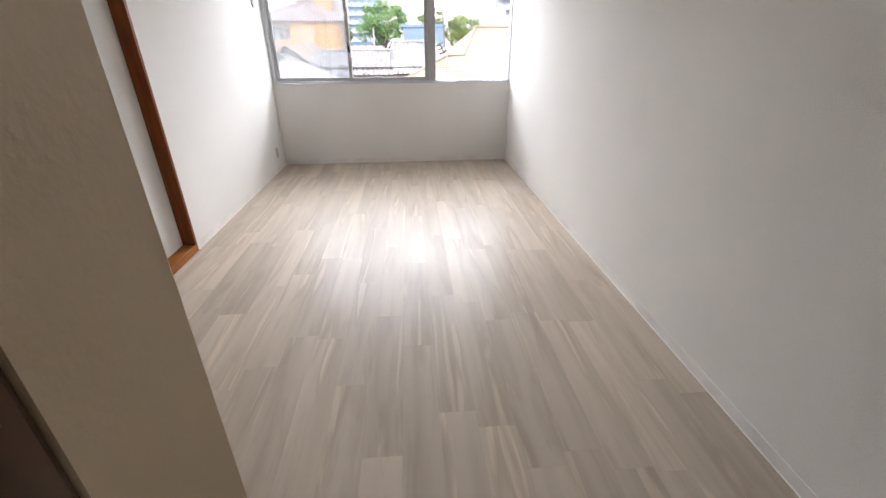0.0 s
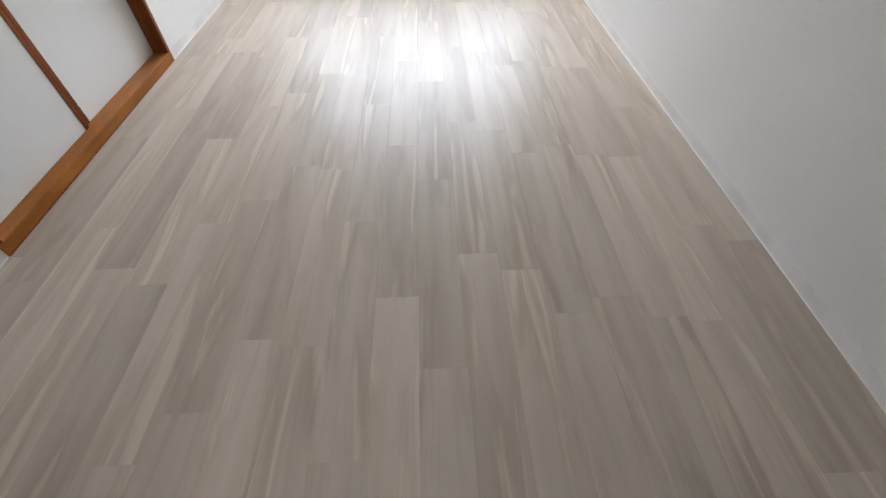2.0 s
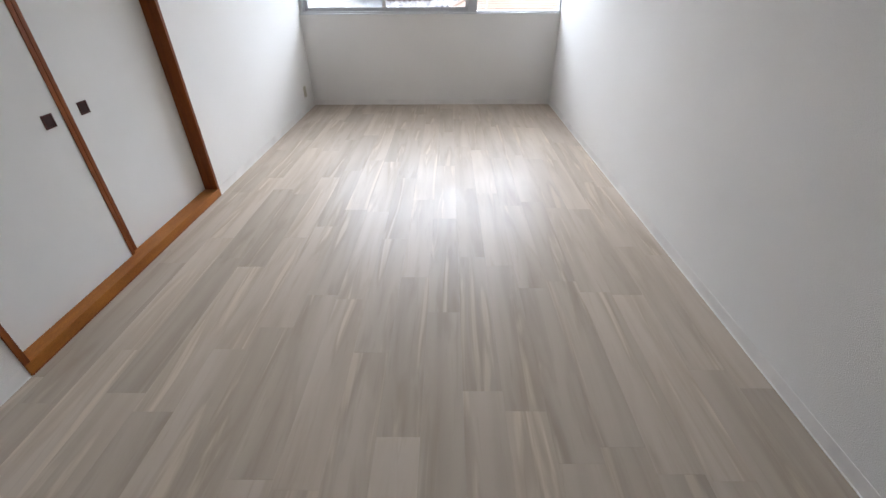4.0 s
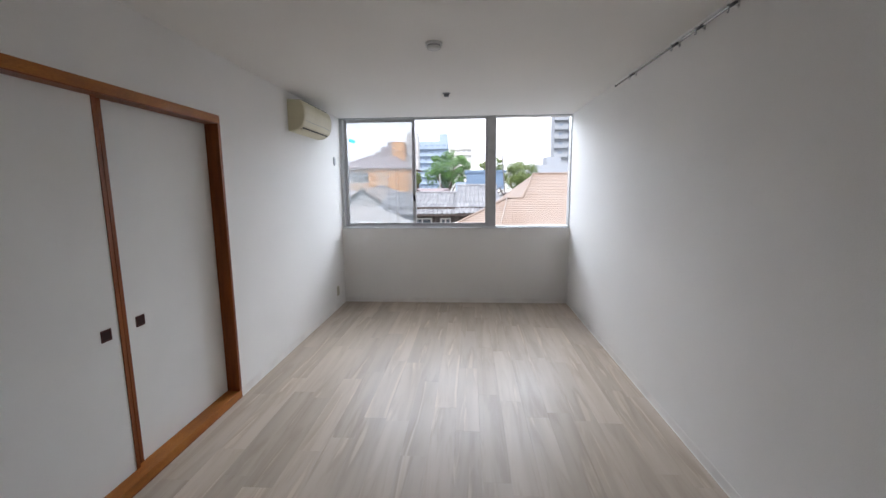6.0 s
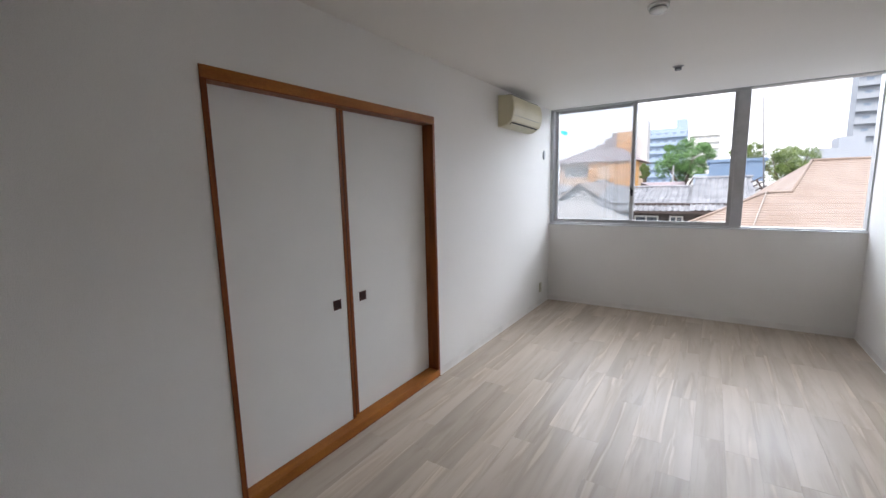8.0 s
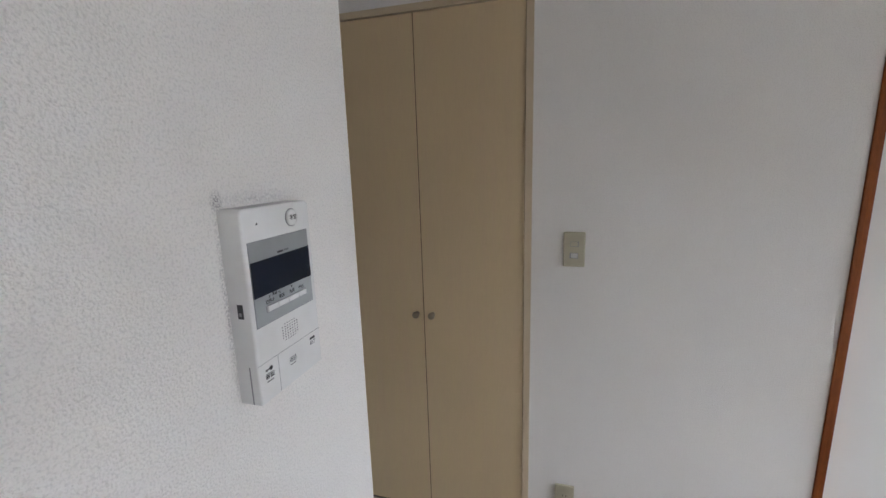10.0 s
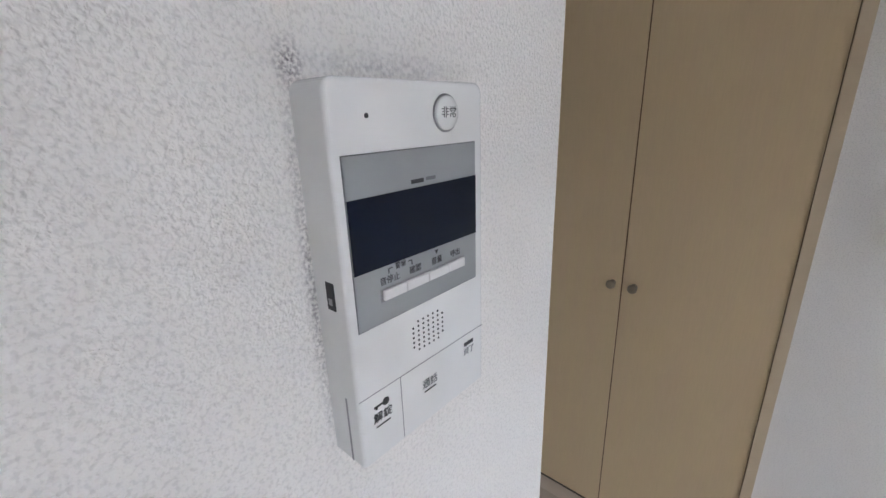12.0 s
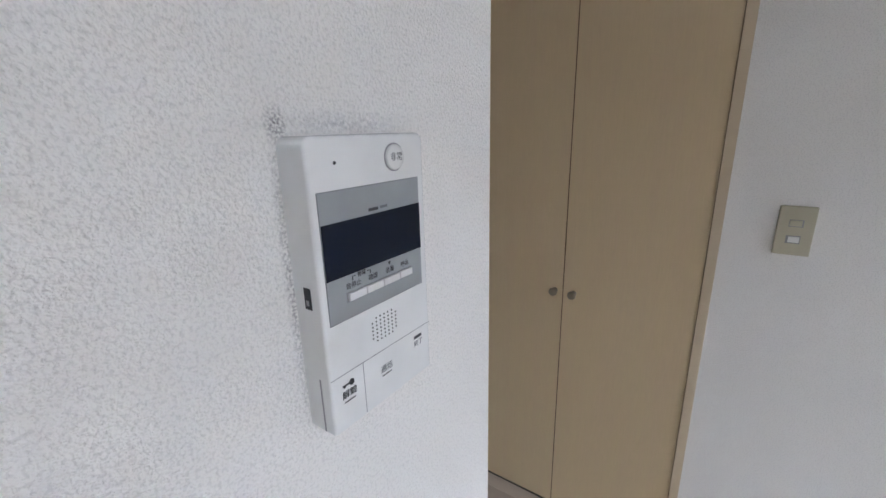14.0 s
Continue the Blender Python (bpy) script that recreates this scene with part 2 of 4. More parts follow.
DARKPOLE = mat("weathered_dark_pole", (0.14, 0.14, 0.15), 0.6)
BARK = mat("grey_brown_bark", (0.12, 0.09, 0.07), 0.9)
POLE = mat("galvanised_pole", (0.35, 0.35, 0.35), 0.5, 0.5)


# ---- mesh helpers ----
def link(name, bm, material, parent=None, label="", kind=""):
    me = bpy.data.meshes.new(name)
    bm.to_mesh(me)
    bm.free()
    for m in (material if isinstance(material, (list, tuple)) else [material]):
        me.materials.append(m)
    ob = new(name, me)
    if parent:
        ob.parent = parent
        ob.matrix_parent_inverse = Matrix.Translation(-parent.location) if parent.location.length else Matrix()
    if label:
        ob["label"] = label
    if kind:
        ob["kind"] = kind
    return ob


def box(bm, x0, x1, y0, y1, z0, z1, bevel=0.0, seg=2, m=None):
    vs = [bm.verts.new((x, y, z)) for z in (z0, z1) for y in (y0, y1) for x in (x0, x1)]
    fs = [bm.faces.new([vs[i] for i in q]) for q in ((0, 2, 3, 1), (4, 5, 7, 6), (0, 1, 5, 4), (2, 6, 7, 3), (0, 4, 6, 2), (1, 3, 7, 5))]
    if m:
        bmesh.ops.transform(bm, matrix=m, verts=vs)
    if bevel:
        es = list({e for f in fs for e in f.edges})
        bmesh.ops.bevel(bm, geom=es, offset=bevel, segments=seg, affect="EDGES", profile=0.5)
    return bm


def part(name, bm, material, parent, label=""):
    return link(name, bm, material, parent, label)


def boxpart(name, dims, material, parent=None, bevel=0.0, label="", kind=""):
    return link(name, box(bmesh.new(), *dims, bevel=bevel), material, parent, label, kind)


def tube(bm, p, q, r0, r1=None, seg=12, caps=True):
    p, q = Vector(p), Vector(q)
    r1 = r0 if r1 is None else r1
    rot = (q - p).to_track_quat("Z", "Y").to_matrix()
    rings = []
    for c, r in ((p, r0), (q, r1)):
        rings.append([bm.verts.new(c + rot @ Vector((r * math.cos(a), r * math.sin(a), 0))) for a in (2 * math.pi * i / seg for i in range(seg))])
    for i in range(seg):
        f = bm.faces.new((rings[0][i], rings[0][(i + 1) % seg], rings[1][(i + 1) % seg], rings[1][i]))
        f.smooth = True
    if caps:
        bm.faces.new(rings[0][::-1]), bm.faces.new(rings[1])
    return bm


def lathe(bm, profile, centre, axis, seg=28):
    """A body of revolution: (distance along axis, radius) pairs."""
    rot = Vector(axis).to_track_quat("Z", "Y").to_matrix()
    c = Vector(centre)
    rings = []
    for d, r in profile:
        rings.append([bm.verts.new(c + rot @ Vector((r * math.cos(a), r * math.sin(a), d))) for a in (2 * math.pi * i / seg for i in range(seg))])
    for a, b in zip(rings, rings[1:]):
        for i in range(seg):
            f = bm.faces.new((a[i], a[(i + 1) % seg], b[(i + 1) % seg], b[i]))
            f.smooth = True
    bm.faces.new(rings[0][::-1]), bm.faces.new(rings[-1])
    return bm


def poly_prism(bm, pts, axis, a, b):
    """Extrudes a 2D outline along x ('x'), y or z from a to b."""
    def v(p, t):
        return {"x": (t, p[0], p[1]), "y": (p[0], t, p[1]), "z": (p[0], p[1], t)}[axis]
    r0, r1 = [bm.verts.new(v(p, a)) for p in pts], [bm.verts.new(v(p, b)) for p in pts]
    n = len(pts)
    for i in range(n):
        bm.faces.new((r0[i], r0[(i + 1) % n], r1[(i + 1) % n], r1[i]))
    bm.faces.new(r0[::-1]), bm.faces.new(r1)
    bmesh.ops.recalc_face_normals(bm, faces=bm.faces)
    return bm


def root(name, place, label, category, kind="", group=""):
    return tagged(place_empty(name, place), label, category, group, kind)


def place_empty(name, place):
    e = new(name)
    e.location = place
    e.empty_display_size = 0.1
    return e


# ---- shell of the room ----
def shell():
    # wall with the closets
    bm = bmesh.new()
    for y0, y1, z0 in ((YB, -0.565, 0), (-0.565, 0.237, 1.967), (0.237, 1.135, 0), (1.135, 2.795, 1.99), (2.795, YF + 0.16, 0)):
        box(bm, -0.15, 0, y0, y1, z0 - (0.1 if z0 == 0 else 0), H + 0.15)
    tagged(link("wall_west", bm, WALLPAPER), "white embossed wallpapered wall with two closet openings", "wall", kind="structure")
    tagged(boxpart("wall_closet_back", (-0.19, -0.15, -0.8, 3.0, -0.1, 2.2), SUBFLOOR), "plain closet back behind the doors", "wall", kind="structure")
    tagged(boxpart("wall_east", (XR, XR + 0.15, YB, YF + 0.16, -0.1, H + 0.15), WALLPAPER), "long plain white embossed wallpapered wall", "wall", kind="structure")
    tagged(boxpart("wall_north", (0, XR, YF, YF + 0.16, -0.1, SILL - 0.015), WALLPAPER), "white wallpapered wall below the wide window", "wall", kind="structure")
    tagged(boxpart("wall_south", (-0.15, XR + 0.15, YB - 0.15, YB, -0.1, H + 0.15), WALLPAPER), "plain white wall closing the entrance hall", "wall", kind="structure")
    tagged(boxpart("ceiling", (-0.15, XR + 0.15, YB, YF + 0.16, H, H + 0.15), CEILPAPER), "plain white papered ceiling", "ceiling", kind="structure")
    bm = box(bmesh.new(), PX0, PX1 - 0.004, -PT, 0, -0.006, H)
    wall = tagged(link("wall_partition", bm, INTERCOMWALL), "free-standing white embossed wallpapered partition with grey smudges and a painted contact shade round the intercom", "wall", kind="structure")
    tagged(boxpart("trim_partition_end", (PX1 - 0.004, PX1, -PT, 0.0, 0, H), HALLPAPER), "end of the partition, beige with warm hall light put into its colour", "trim", kind="structure")
    tagged(boxpart("trim_hall_casing", (PX1 - 0.09, PX1 - 0.001, -PT - 0.11, -PT, 0, 2.05), DARKWOOD, bevel=0.004), "dark brown wooden door casing behind the partition", "door casing", kind="structure")
    # skirting
    for dims in ((XR - 0.0015, XR, YB, YF, 0, 0.06), (0, 0.0015, 2.80, YF, 0, 0.06), (0, 0.0015, 0.238, 1.13, 0, 0.06), (0, 0.0015, YB, -0.57, 0, 0.06),
                 (0.0015, XR - 0.0015, YF - 0.0015, YF, 0, 0.06), (PX0, PX1 - 0.01, 0, 0.004, 0, 0.06)):
        x0, x1, y0, y1 = dims[:4]
        if x1 - x0 < 0.1:
            strip = (x0 - 0.005, x0, y0, y1) if x0 > 1 else (x1, x1 + 0.005, y0, y1)
            tagged(boxpart("trim_sealant", (*strip, 0.0, 0.004), SEALANT, bevel=0.001), "thin bright white sealant line along the skirting", "sealant", kind="structure")
        tagged(boxpart("baseboard", dims, SKIRT), "low white vinyl skirting along the wall foot", "baseboard", kind="structure")


def wall_with_stains_and_gap_shade():
    m = WALLPAPER.copy()
    m.name = "embossed_wallpaper_with_smudges_and_gap_shade"
    n, l = m.node_tree.nodes, m.node_tree.links
    b = n["Principled BSDF"]
    old = b.inputs["Base Color"].links[0].from_socket
    tc = n.new("ShaderNodeTexCoord")

    def blob(cx, cz, rx, rz, strength, noise_scale):
        mp = n.new("ShaderNodeMapping")
        mp.vector_type = "TEXTURE"
        mp.inputs["Location"].default_value, mp.inputs["Scale"].default_value = (cx, 0, cz), (rx, 1, rz)
        l.new(tc.outputs["Object"], mp.inputs[0])
        g = n.new("ShaderNodeTexGradient")
        g.gradient_type = "SPHERICAL"
        l.new(mp.outputs[0], g.inputs[0])
        nz = n.new("ShaderNodeTexNoise")
        nz.inputs["Scale"].default_value = noise_scale
        l.new(tc.outputs["Object"], nz.inputs["Vector"])
        mr = n.new("ShaderNodeMapRange")
        mr.inputs["From Min"].default_value, mr.inputs["From Max"].default_value = 0.42, 0.62
        l.new(nz.outputs["Fac"], mr.inputs[0])
        mul = n.new("ShaderNodeMath")
        mul.operation = "MULTIPLY"
        l.new(g.outputs["Fac"], mul.inputs[0]), l.new(mr.outputs[0], mul.inputs[1])
        m2 = n.new("ShaderNodeMath")
        m2.operation, m2.inputs[1].default_value, m2.use_clamp = "MULTIPLY", strength, True
        l.new(mul.outputs[0], m2.inputs[0])
        return m2.outputs[0]

    # second blob paints the housing's contact shade down its side; the others are smudges
    for args in ((1.089, 1.401, 0.010, 0.015, 1.1, 500), (1.093, 1.29, 0.006, 0.13, 0.75, 400), (1.03, 1.402, 0.09, 0.010, 0.35, 300)):
        f = blob(*args)
        mx = n.new("ShaderNodeMix")
        mx.data_type = "RGBA"
        l.new(f, mx.inputs[0]), l.new(old, mx.inputs[6])
        mx.inputs[7].default_value = (0.20, 0.18, 0.19, 1)
        old = mx.outputs[2]
    l.new(old, b.inputs["Base Color"])
    return m


INTERCOMWALL = wall_with_stains_and_gap_shade()
shell()


# ---- window ----
def window():
    w = root("window_1", (1.47, YW, SILL), "wide three-part aluminium window with two sliding sashes and a fixed pane, reaching the ceiling", "window", "structure")
    x0, x1, z0, z1 = 0.0, XR, SILL - 0.015, H
    ya, yb = YW - 0.025, YW + 0.085
    bm = bmesh.new()
    box(bm, x0, x1, ya, yb, z0, z0 + 0.028)
    box(bm, x0, x1, ya, yb, z1 - 0.014, z1)
    box(bm, x0, x0 + 0.038, ya, yb, z0 + 0.028, z1 - 0.014)
    box(bm, x1 - 0.012, x1, ya, yb, z0 + 0.028, z1 - 0.014)
    part("window_frame", bm, ALU, w, "brushed aluminium outer frame")
    part("window_sill", box(bmesh.new(), x0 + 0.002, x1 - 0.002, YF - 0.012, ya, SILL - 0.013, SILL - 0.002, bevel=0.002), ALU, w, "thin aluminium sill strip")
    part("mullion", box(bmesh.new(), 1.905, 2.001, ya - 0.004, yb, z0 + 0.028, z1 - 0.02, bevel=0.003), ALUD, w, "broad grey aluminium mullion")

    def sash(name, a, b, y, label):
        zb, zt = z0 + 0.028, z1 - 0.014
        s = part(name, frame_bm(a, b, zb, zt, y, 0.024, 0.036, 0.040, 0.014), ALUD, w, label)
        pane = part("pane", box(bmesh.new(), a + 0.03, b - 0.03, y + 0.010, y + 0.014, zb + 0.03, zt - 0.012), GLASS, s)
        pane.visible_shadow = False
        return s

    s1 = sash("sash", 0.045, 0.972, YW + 0.035, "sliding aluminium sash with clear glass")
    s2 = sash("sash", 0.932, 1.905, YW + 0.002, "sliding aluminium sash with clear glass")
    pane = part("pane", box(bmesh.new(), 2.001, x1 - 0.012, YW + 0.005, YW + 0.009, z0 + 0.028, z1 - 0.014), GLASS, w, "clear fixed glass pane")
    pane.visible_shadow = False
    bm = bmesh.new()
    box(bm, 0.945, 0.965, YW - 0.014, YW + 0.001, 1.335, 1.41, bevel=0.004)
    box(bm, 0.94, 0.952, YW - 0.024, YW - 0.012, 1.36, 1.44, bevel=0.004)
    part("crescent_lock", bm, RUBBER, s2, "dark crescent sash lock")
    bm = frame_bm(0.045, 0.972, z0 + 0.03, z1 - 0.022, YW + 0.066, 0.014, 0.022, 0.022, 0.022)
    sc = part("insect_screen", bm, ALUD, w, "grey insect screen in a slim frame")
    net = part("net", box(bmesh.new(), 0.066, 0.951, YW + 0.072, YW + 0.0725, z0 + 0.05, z1 - 0.04), SCREEN, sc)
    net.visible_shadow = False


def frame_bm(a, b, z0, z1, y, depth, side, bottom, top):
    bm = bmesh.new()
    box(bm, a, a + side, y, y + depth, z0, z1)
    box(bm, b - side, b, y, y + depth, z0, z1)
    box(bm, a + side, b - side, y, y + depth, z0, z0 + bottom)
    box(bm, a + side, b - side, y, y + depth, z1 - top, z1)
    return bm


window()
bm = bmesh.new()
n = 14
vs = []
for i in range(n):
    a = 2 * math.pi * i / n
    r = 0.030 * (1 + 0.45 * math.cos(2 * a + 0.6))
    vs.append((0.145 + r * math.cos(a), 2.190 + r * 1.1 * math.sin(a)))
tagged(link("window_sticker", poly_prism(bm, [(a + 0, b - 0.075) for a, b in vs], "y", YW + 0.0440, YW + 0.0449), CYAN), "small worn cyan sticker on the sliding pane", "sticker")


# ---- papered sliding closet doors ----
def sliding_closet():
    d = root("door_1", (0, 1.965, 0), "orange-brown timber closet frame holding two sliding paper doors, closed", "closet doors", "structure")
    part("sill", box(bmesh.new(), -0.14, 0.006, 1.135, 2.795, 0.0, 0.055, bevel=0.002), TIMBER, d, "orange-brown timber bottom track")
    # dark strip put in for the shadow gap between track and floor
    part("floor_gap_shade", box(bmesh.new(), 0.006, 0.0085, 1.137, 2.793, 0.0, 0.006), TIMBER_UP, d, "thin dark strip standing in for the shadow gap at the floor")
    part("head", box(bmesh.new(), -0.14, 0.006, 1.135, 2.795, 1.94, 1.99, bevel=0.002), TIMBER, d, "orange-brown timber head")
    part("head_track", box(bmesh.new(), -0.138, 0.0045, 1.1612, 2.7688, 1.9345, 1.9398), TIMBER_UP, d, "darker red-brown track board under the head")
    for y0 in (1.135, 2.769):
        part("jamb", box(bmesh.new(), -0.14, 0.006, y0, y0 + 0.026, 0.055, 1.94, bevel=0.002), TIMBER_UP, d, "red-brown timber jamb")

    def leaf(y0, y1, x, pull_y, stile_left):
        e = part("door_leaf", box(bmesh.new(), x - 0.018, x, y0, y1, 0.057, 1.939), PAPER, d, "off-white papered sliding door")
        for yy in ((y0, y0 + 0.021) if stile_left else (y1 - 0.021, y1),):
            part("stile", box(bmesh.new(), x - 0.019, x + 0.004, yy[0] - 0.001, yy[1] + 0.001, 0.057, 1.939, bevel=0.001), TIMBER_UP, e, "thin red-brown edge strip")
        bm = bmesh.new()
        h = 0.029
        box(bm, x, x + 0.003, pull_y - h, pull_y + h, 0.815 - h, 0.815 - h + 0.006)
        box(bm, x, x + 0.003, pull_y - h, pull_y + h, 0.815 + h - 0.006, 0.815 + h)
        box(bm, x, x + 0.003, pull_y - h, pull_y - h + 0.006, 0.815 - h + 0.006, 0.815 + h - 0.006)
        box(bm, x, x + 0.003, pull_y + h - 0.006, pull_y + h, 0.815 - h + 0.006, 0.815 + h - 0.006)
        part("pull", bm, PULLRIM, e, "dark bronze square recessed pull")
        part("pull_cup", box(bmesh.new(), x + 0.0002, x + 0.001, pull_y - h + 0.006, pull_y + h - 0.006, 0.815 - h + 0.006, 0.815 + h - 0.006), PULLCUP, e)

    leaf(1.161, 1.934, -0.067, 1.836, False)
    leaf(1.961, 2.769, -0.087, 2.068, True)
    # dark strip added for the shade in the groove where the leaves overlap
    part("gap_shade_strip", box(bmesh.new(), -0.100, -0.086, 1.930, 1.9600, 0.057, 1.939), RUBBER, d, "dark strip standing in for the shade between the doors")


sliding_closet()


# ---- cream hinged closet doors ----
def hinged_closet():
    d = root("door_2", (0, -0.16, 0), "pair of tall cream woodgrain closet doors, shut, in a cream frame", "closet doors", "structure")
    bm = bmesh.new()
    box(bm, -0.10, 0.003, 0.213, 0.237, 0, 1.967, bevel=0.001)
    box(bm, -0.10, 0.003, -0.565, -0.538, 0, 1.967, bevel=0.002)
    box(bm, -0.10, 0.003, -0.538, 0.213, 1.944, 1.967, bevel=0.002)
    part("door_frame", bm, CREAMTRIM, d, "cream painted frame")
    part("rebate_strip", box(bmesh.new(), -0.010, -0.003, -0.1674, -0.1642, 0.010, 1.938), DARKWOOD, d, "dark strip in the door joint")
    part("rebate_strip", box(bmesh.new(), -0.010, -0.003, 0.2116, 0.2129, 0.010, 1.938), DARKWOOD, d, "dark strip in the door joint")
    for y0, y1, ky in ((-0.1640, 0.2114, -0.130), (-0.5365, -0.1676, -0.192)):
        leaf = part("door_leaf", box(bmesh.new(), -0.022, -0.001, y0, y1, 0.008, 1.940, bevel=0.0004), CREAM, d, "cream woodgrain door")
        bm = lathe(bmesh.new(), ((0, 0.009), (0.003, 0.009), (0.004, 0.006), (0.012, 0.006), (0.016, 0.011), (0.021, 0.0135), (0.026, 0.0125), (0.028, 0.009), (0.029, 0.002)), (-0.001, ky, 0.876), (1, 0, 0))
        part("knob", bm, KNOB, leaf, "small round bronze knob")


hinged_closet()


# ---- wall fittings ----
def plate(name, y, z, w, h, label, category, face):
    r = root(name, (0, y, z), label, category)
    part("cover", box(bmesh.new(), 0.0, 0.009, y - w / 2, y + w / 2, z - h / 2, z + h / 2, bevel=0.003), BEIGEPLATE, r, "beige plastic cover")
    face(r, y, z)
    return r


def switch_face(r, y, z):
    part("switch_seat", box(bmesh.new(), 0.009, 0.0095, y - 0.013, y + 0.014, z + 0.010, z + 0.027), SEAM, r)
    part("rocker", box(bmesh.new(), 0.009, 0.0125, y - 0.012, y + 0.011, z + 0.012, z + 0.026, bevel=0.001), BEIGEPLATE, r, "beige rocker")
    part("switch_seat", box(bmesh.new(), 0.009, 0.0095, y - 0.014, y + 0.013, z - 0.030, z - 0.011), SEAM, r)
    part("rocker", box(bmesh.new(), 0.009, 0.0135, y - 0.010, y + 0.011, z - 0.027, z - 0.013, bevel=0.001), WHITEPL, r, "white rocker")


def outlet_face(r, y, z):
    for dz in (0.016, -0.016):
        s = part("socket", box(bmesh.new(), 0.009, 0.0105, y - 0.012, y + 0.012, z + dz - 0.011, z + dz + 0.011, bevel=0.001), BEIGEPLATE, r)
        for dy in (-0.006, 0.006):
            part("slot", box(bmesh.new(), 0.0103, 0.0108, y + dy - 0.001, y + dy + 0.001, z + dz - 0.004, z + dz + 0.004), INK, s)


plate("light_switch", 0.378, 1.145, 0.070, 0.118, "beige two-gang light switch with one white rocker beside the cream closet", "light switch", switch_face)
plate("wall_outlet", 0.372, 0.176, 0.070, 0.118, "beige double wall outlet low between the two closets", "wall outlet", outlet_face)
plate("wall_outlet", 5.075, 0.225, 0.070, 0.118, "beige double wall outlet low beside the window wall", "wall outlet", outlet_face)
r = root("pipe_cover", (0, 5.153, 1.838), "small oval grey-white wall cap beside the window", "wall cap")
bm = lathe(bmesh.new(), ((0, 0.036), (0.006, 0.036), (0.010, 0.030), (0.013, 0.015)), (0, 5.153, 1.838), (1, 0, 0))
bmesh.ops.scale(bm, vec=(1, 1, 1.5), verts=bm.verts, space=Matrix.Translation((0, -5.153, -1.838)))
part("cap", bm, GREYPL, r)


def intercom():
    x0, x1, z0, z1, d = 0.973, 1.091, 1.1775, 1.394, 0.028
    r = root("intercom", (1.03, 0, z0), "white wall intercom with grey panel and dark display", "intercom")
    bm = box(bmesh.new(), x0, x1, 0.0, d, z0, z1)
    ev = [e for e in bm.edges if abs(e.verts[0].co.y - e.verts[1].co.y) > 0.01 and e.verts[0].co.z > z1 - 1e-4]
    bmesh.ops.bevel(bm, geom=ev, offset=0.007, segments=6, affect="EDGES", profile=0.5)
    es = [e for e in bm.edges if min(v.co.y for v in e.verts) > d - 1e-4 and max(v.co.z for v in e.verts) > z0 + 1e-4]
    bmesh.ops.bevel(bm, geom=es, offset=0.0026, segments=4, affect="EDGES", profile=0.5)
    body = part("housing", bm, WHITEPL, r, "glossy white plastic housing")
    y = d

    def flat(name, a, b, c, e, m, h=0.0006, base=0.0, label="", parent=body, bev=0.0):
        return part(name, box(bmesh.new(), a, b, y + base, y + base + h, c, e, bevel=bev), m, parent, label)

    flat("panel_rim", 0.9815, 1.0858, 1.2648, 1.3588, INKGREY, 0.0003)
    pan = flat("control_panel", 0.982, 1.0853, 1.2653, 1.3583, GREYPL, 0.0007, label="silver-grey control panel")
    flat("display", 0.982, 1.0853, 1.298, 1.3372, SCREENBLK, 0.0004, 0.0007, "dark blue-black display")
    # row of four keys
    flat("key_rim", 0.9955, 1.0690, 1.2777, 1.2853, SEAM, 0.0003, 0.0007)
    xs = (0.9965, 1.0125, 1.0320, 1.0505, 1.068)
    for a, b in zip(xs, xs[1:]):
        flat("key", a + 0.0003, b - 0.0003, 1.2785, 1.2845, WHITEPL, 0.0022, 0.0008, "small white key", bev=0.0006)
    # emergency button
    ring = part("button_rim", lathe(bmesh.new(), ((0, 0.0108), (0.0006, 0.0107), (0.0008, 0.0102), (0.0004, 0.0098)), (1.0095, y, 1.3765), (0, 1, 0), 40), SEAM, body)
    part("emergency_button", lathe(bmesh.new(), ((0, 0.0098), (0.0018, 0.0096), (0.0028, 0.0088), (0.0030, 0.005)), (1.0095, y, 1.3765), (0, 1, 0), 40), WHITEPL, body, "round white emergency button")
    part("microphone_hole", lathe(bmesh.new(), ((0, 0.0013), (0.0003, 0.0012)), (1.068, y, 1.3765), (0, 1, 0), 14), INK, body)
    # speaker holes
    bm = bmesh.new()
    for i in range(7):
        for j in range(7):
            if (i in (0, 6)) and (j in (0, 6)):
                continue
            cx, cz = 1.0185 + i * 0.0045, 1.2345 + j * 0.0033
            lathe(bm, ((0, 0.0008), (0.0003, 0.00075)), (cx, y, cz), (0, 1, 0), 8)
    part("speaker_holes", bm, INK, body)
    # flap seams
    flat("seam", 0.9735, 1.0905, 1.2232, 1.2237, SEAM, 0.0002)
    flat("seam", 1.0585, 1.0590, z0 + 0.001, 1.2232, SEAM, 0.0002)
    part("side_seam", box(bmesh.new(), x1 - 0.0001, x1 + 0.0003, 0.016, 0.0175, z0, 1.222), SEAM, body)
    part("side_switch", box(bmesh.new(), x1 - 0.0001, x1 + 0.0006, 0.011, 0.018, 1.2775, 1.2935, bevel=0.0002), INK, body, "black side slider")
    part("slider_mark", box(bmesh.new(), x1 + 0.0006, x1 + 0.0010, 0.0130, 0.0160, 1.2805, 1.2845, bevel=0.0002), SEAM, body)

    def writing(text, cx, cz, size, m=INK, lift=0.0004):
        c = bpy.data.curves.new("writing", "FONT")
        c.body, c.size, c.align_x, c.align_y, c.extrude = text, size, "CENTER", "CENTER", 0.0001
        c.offset = size * 0.002
        o = new("writing", c)
        c.materials.append(m)
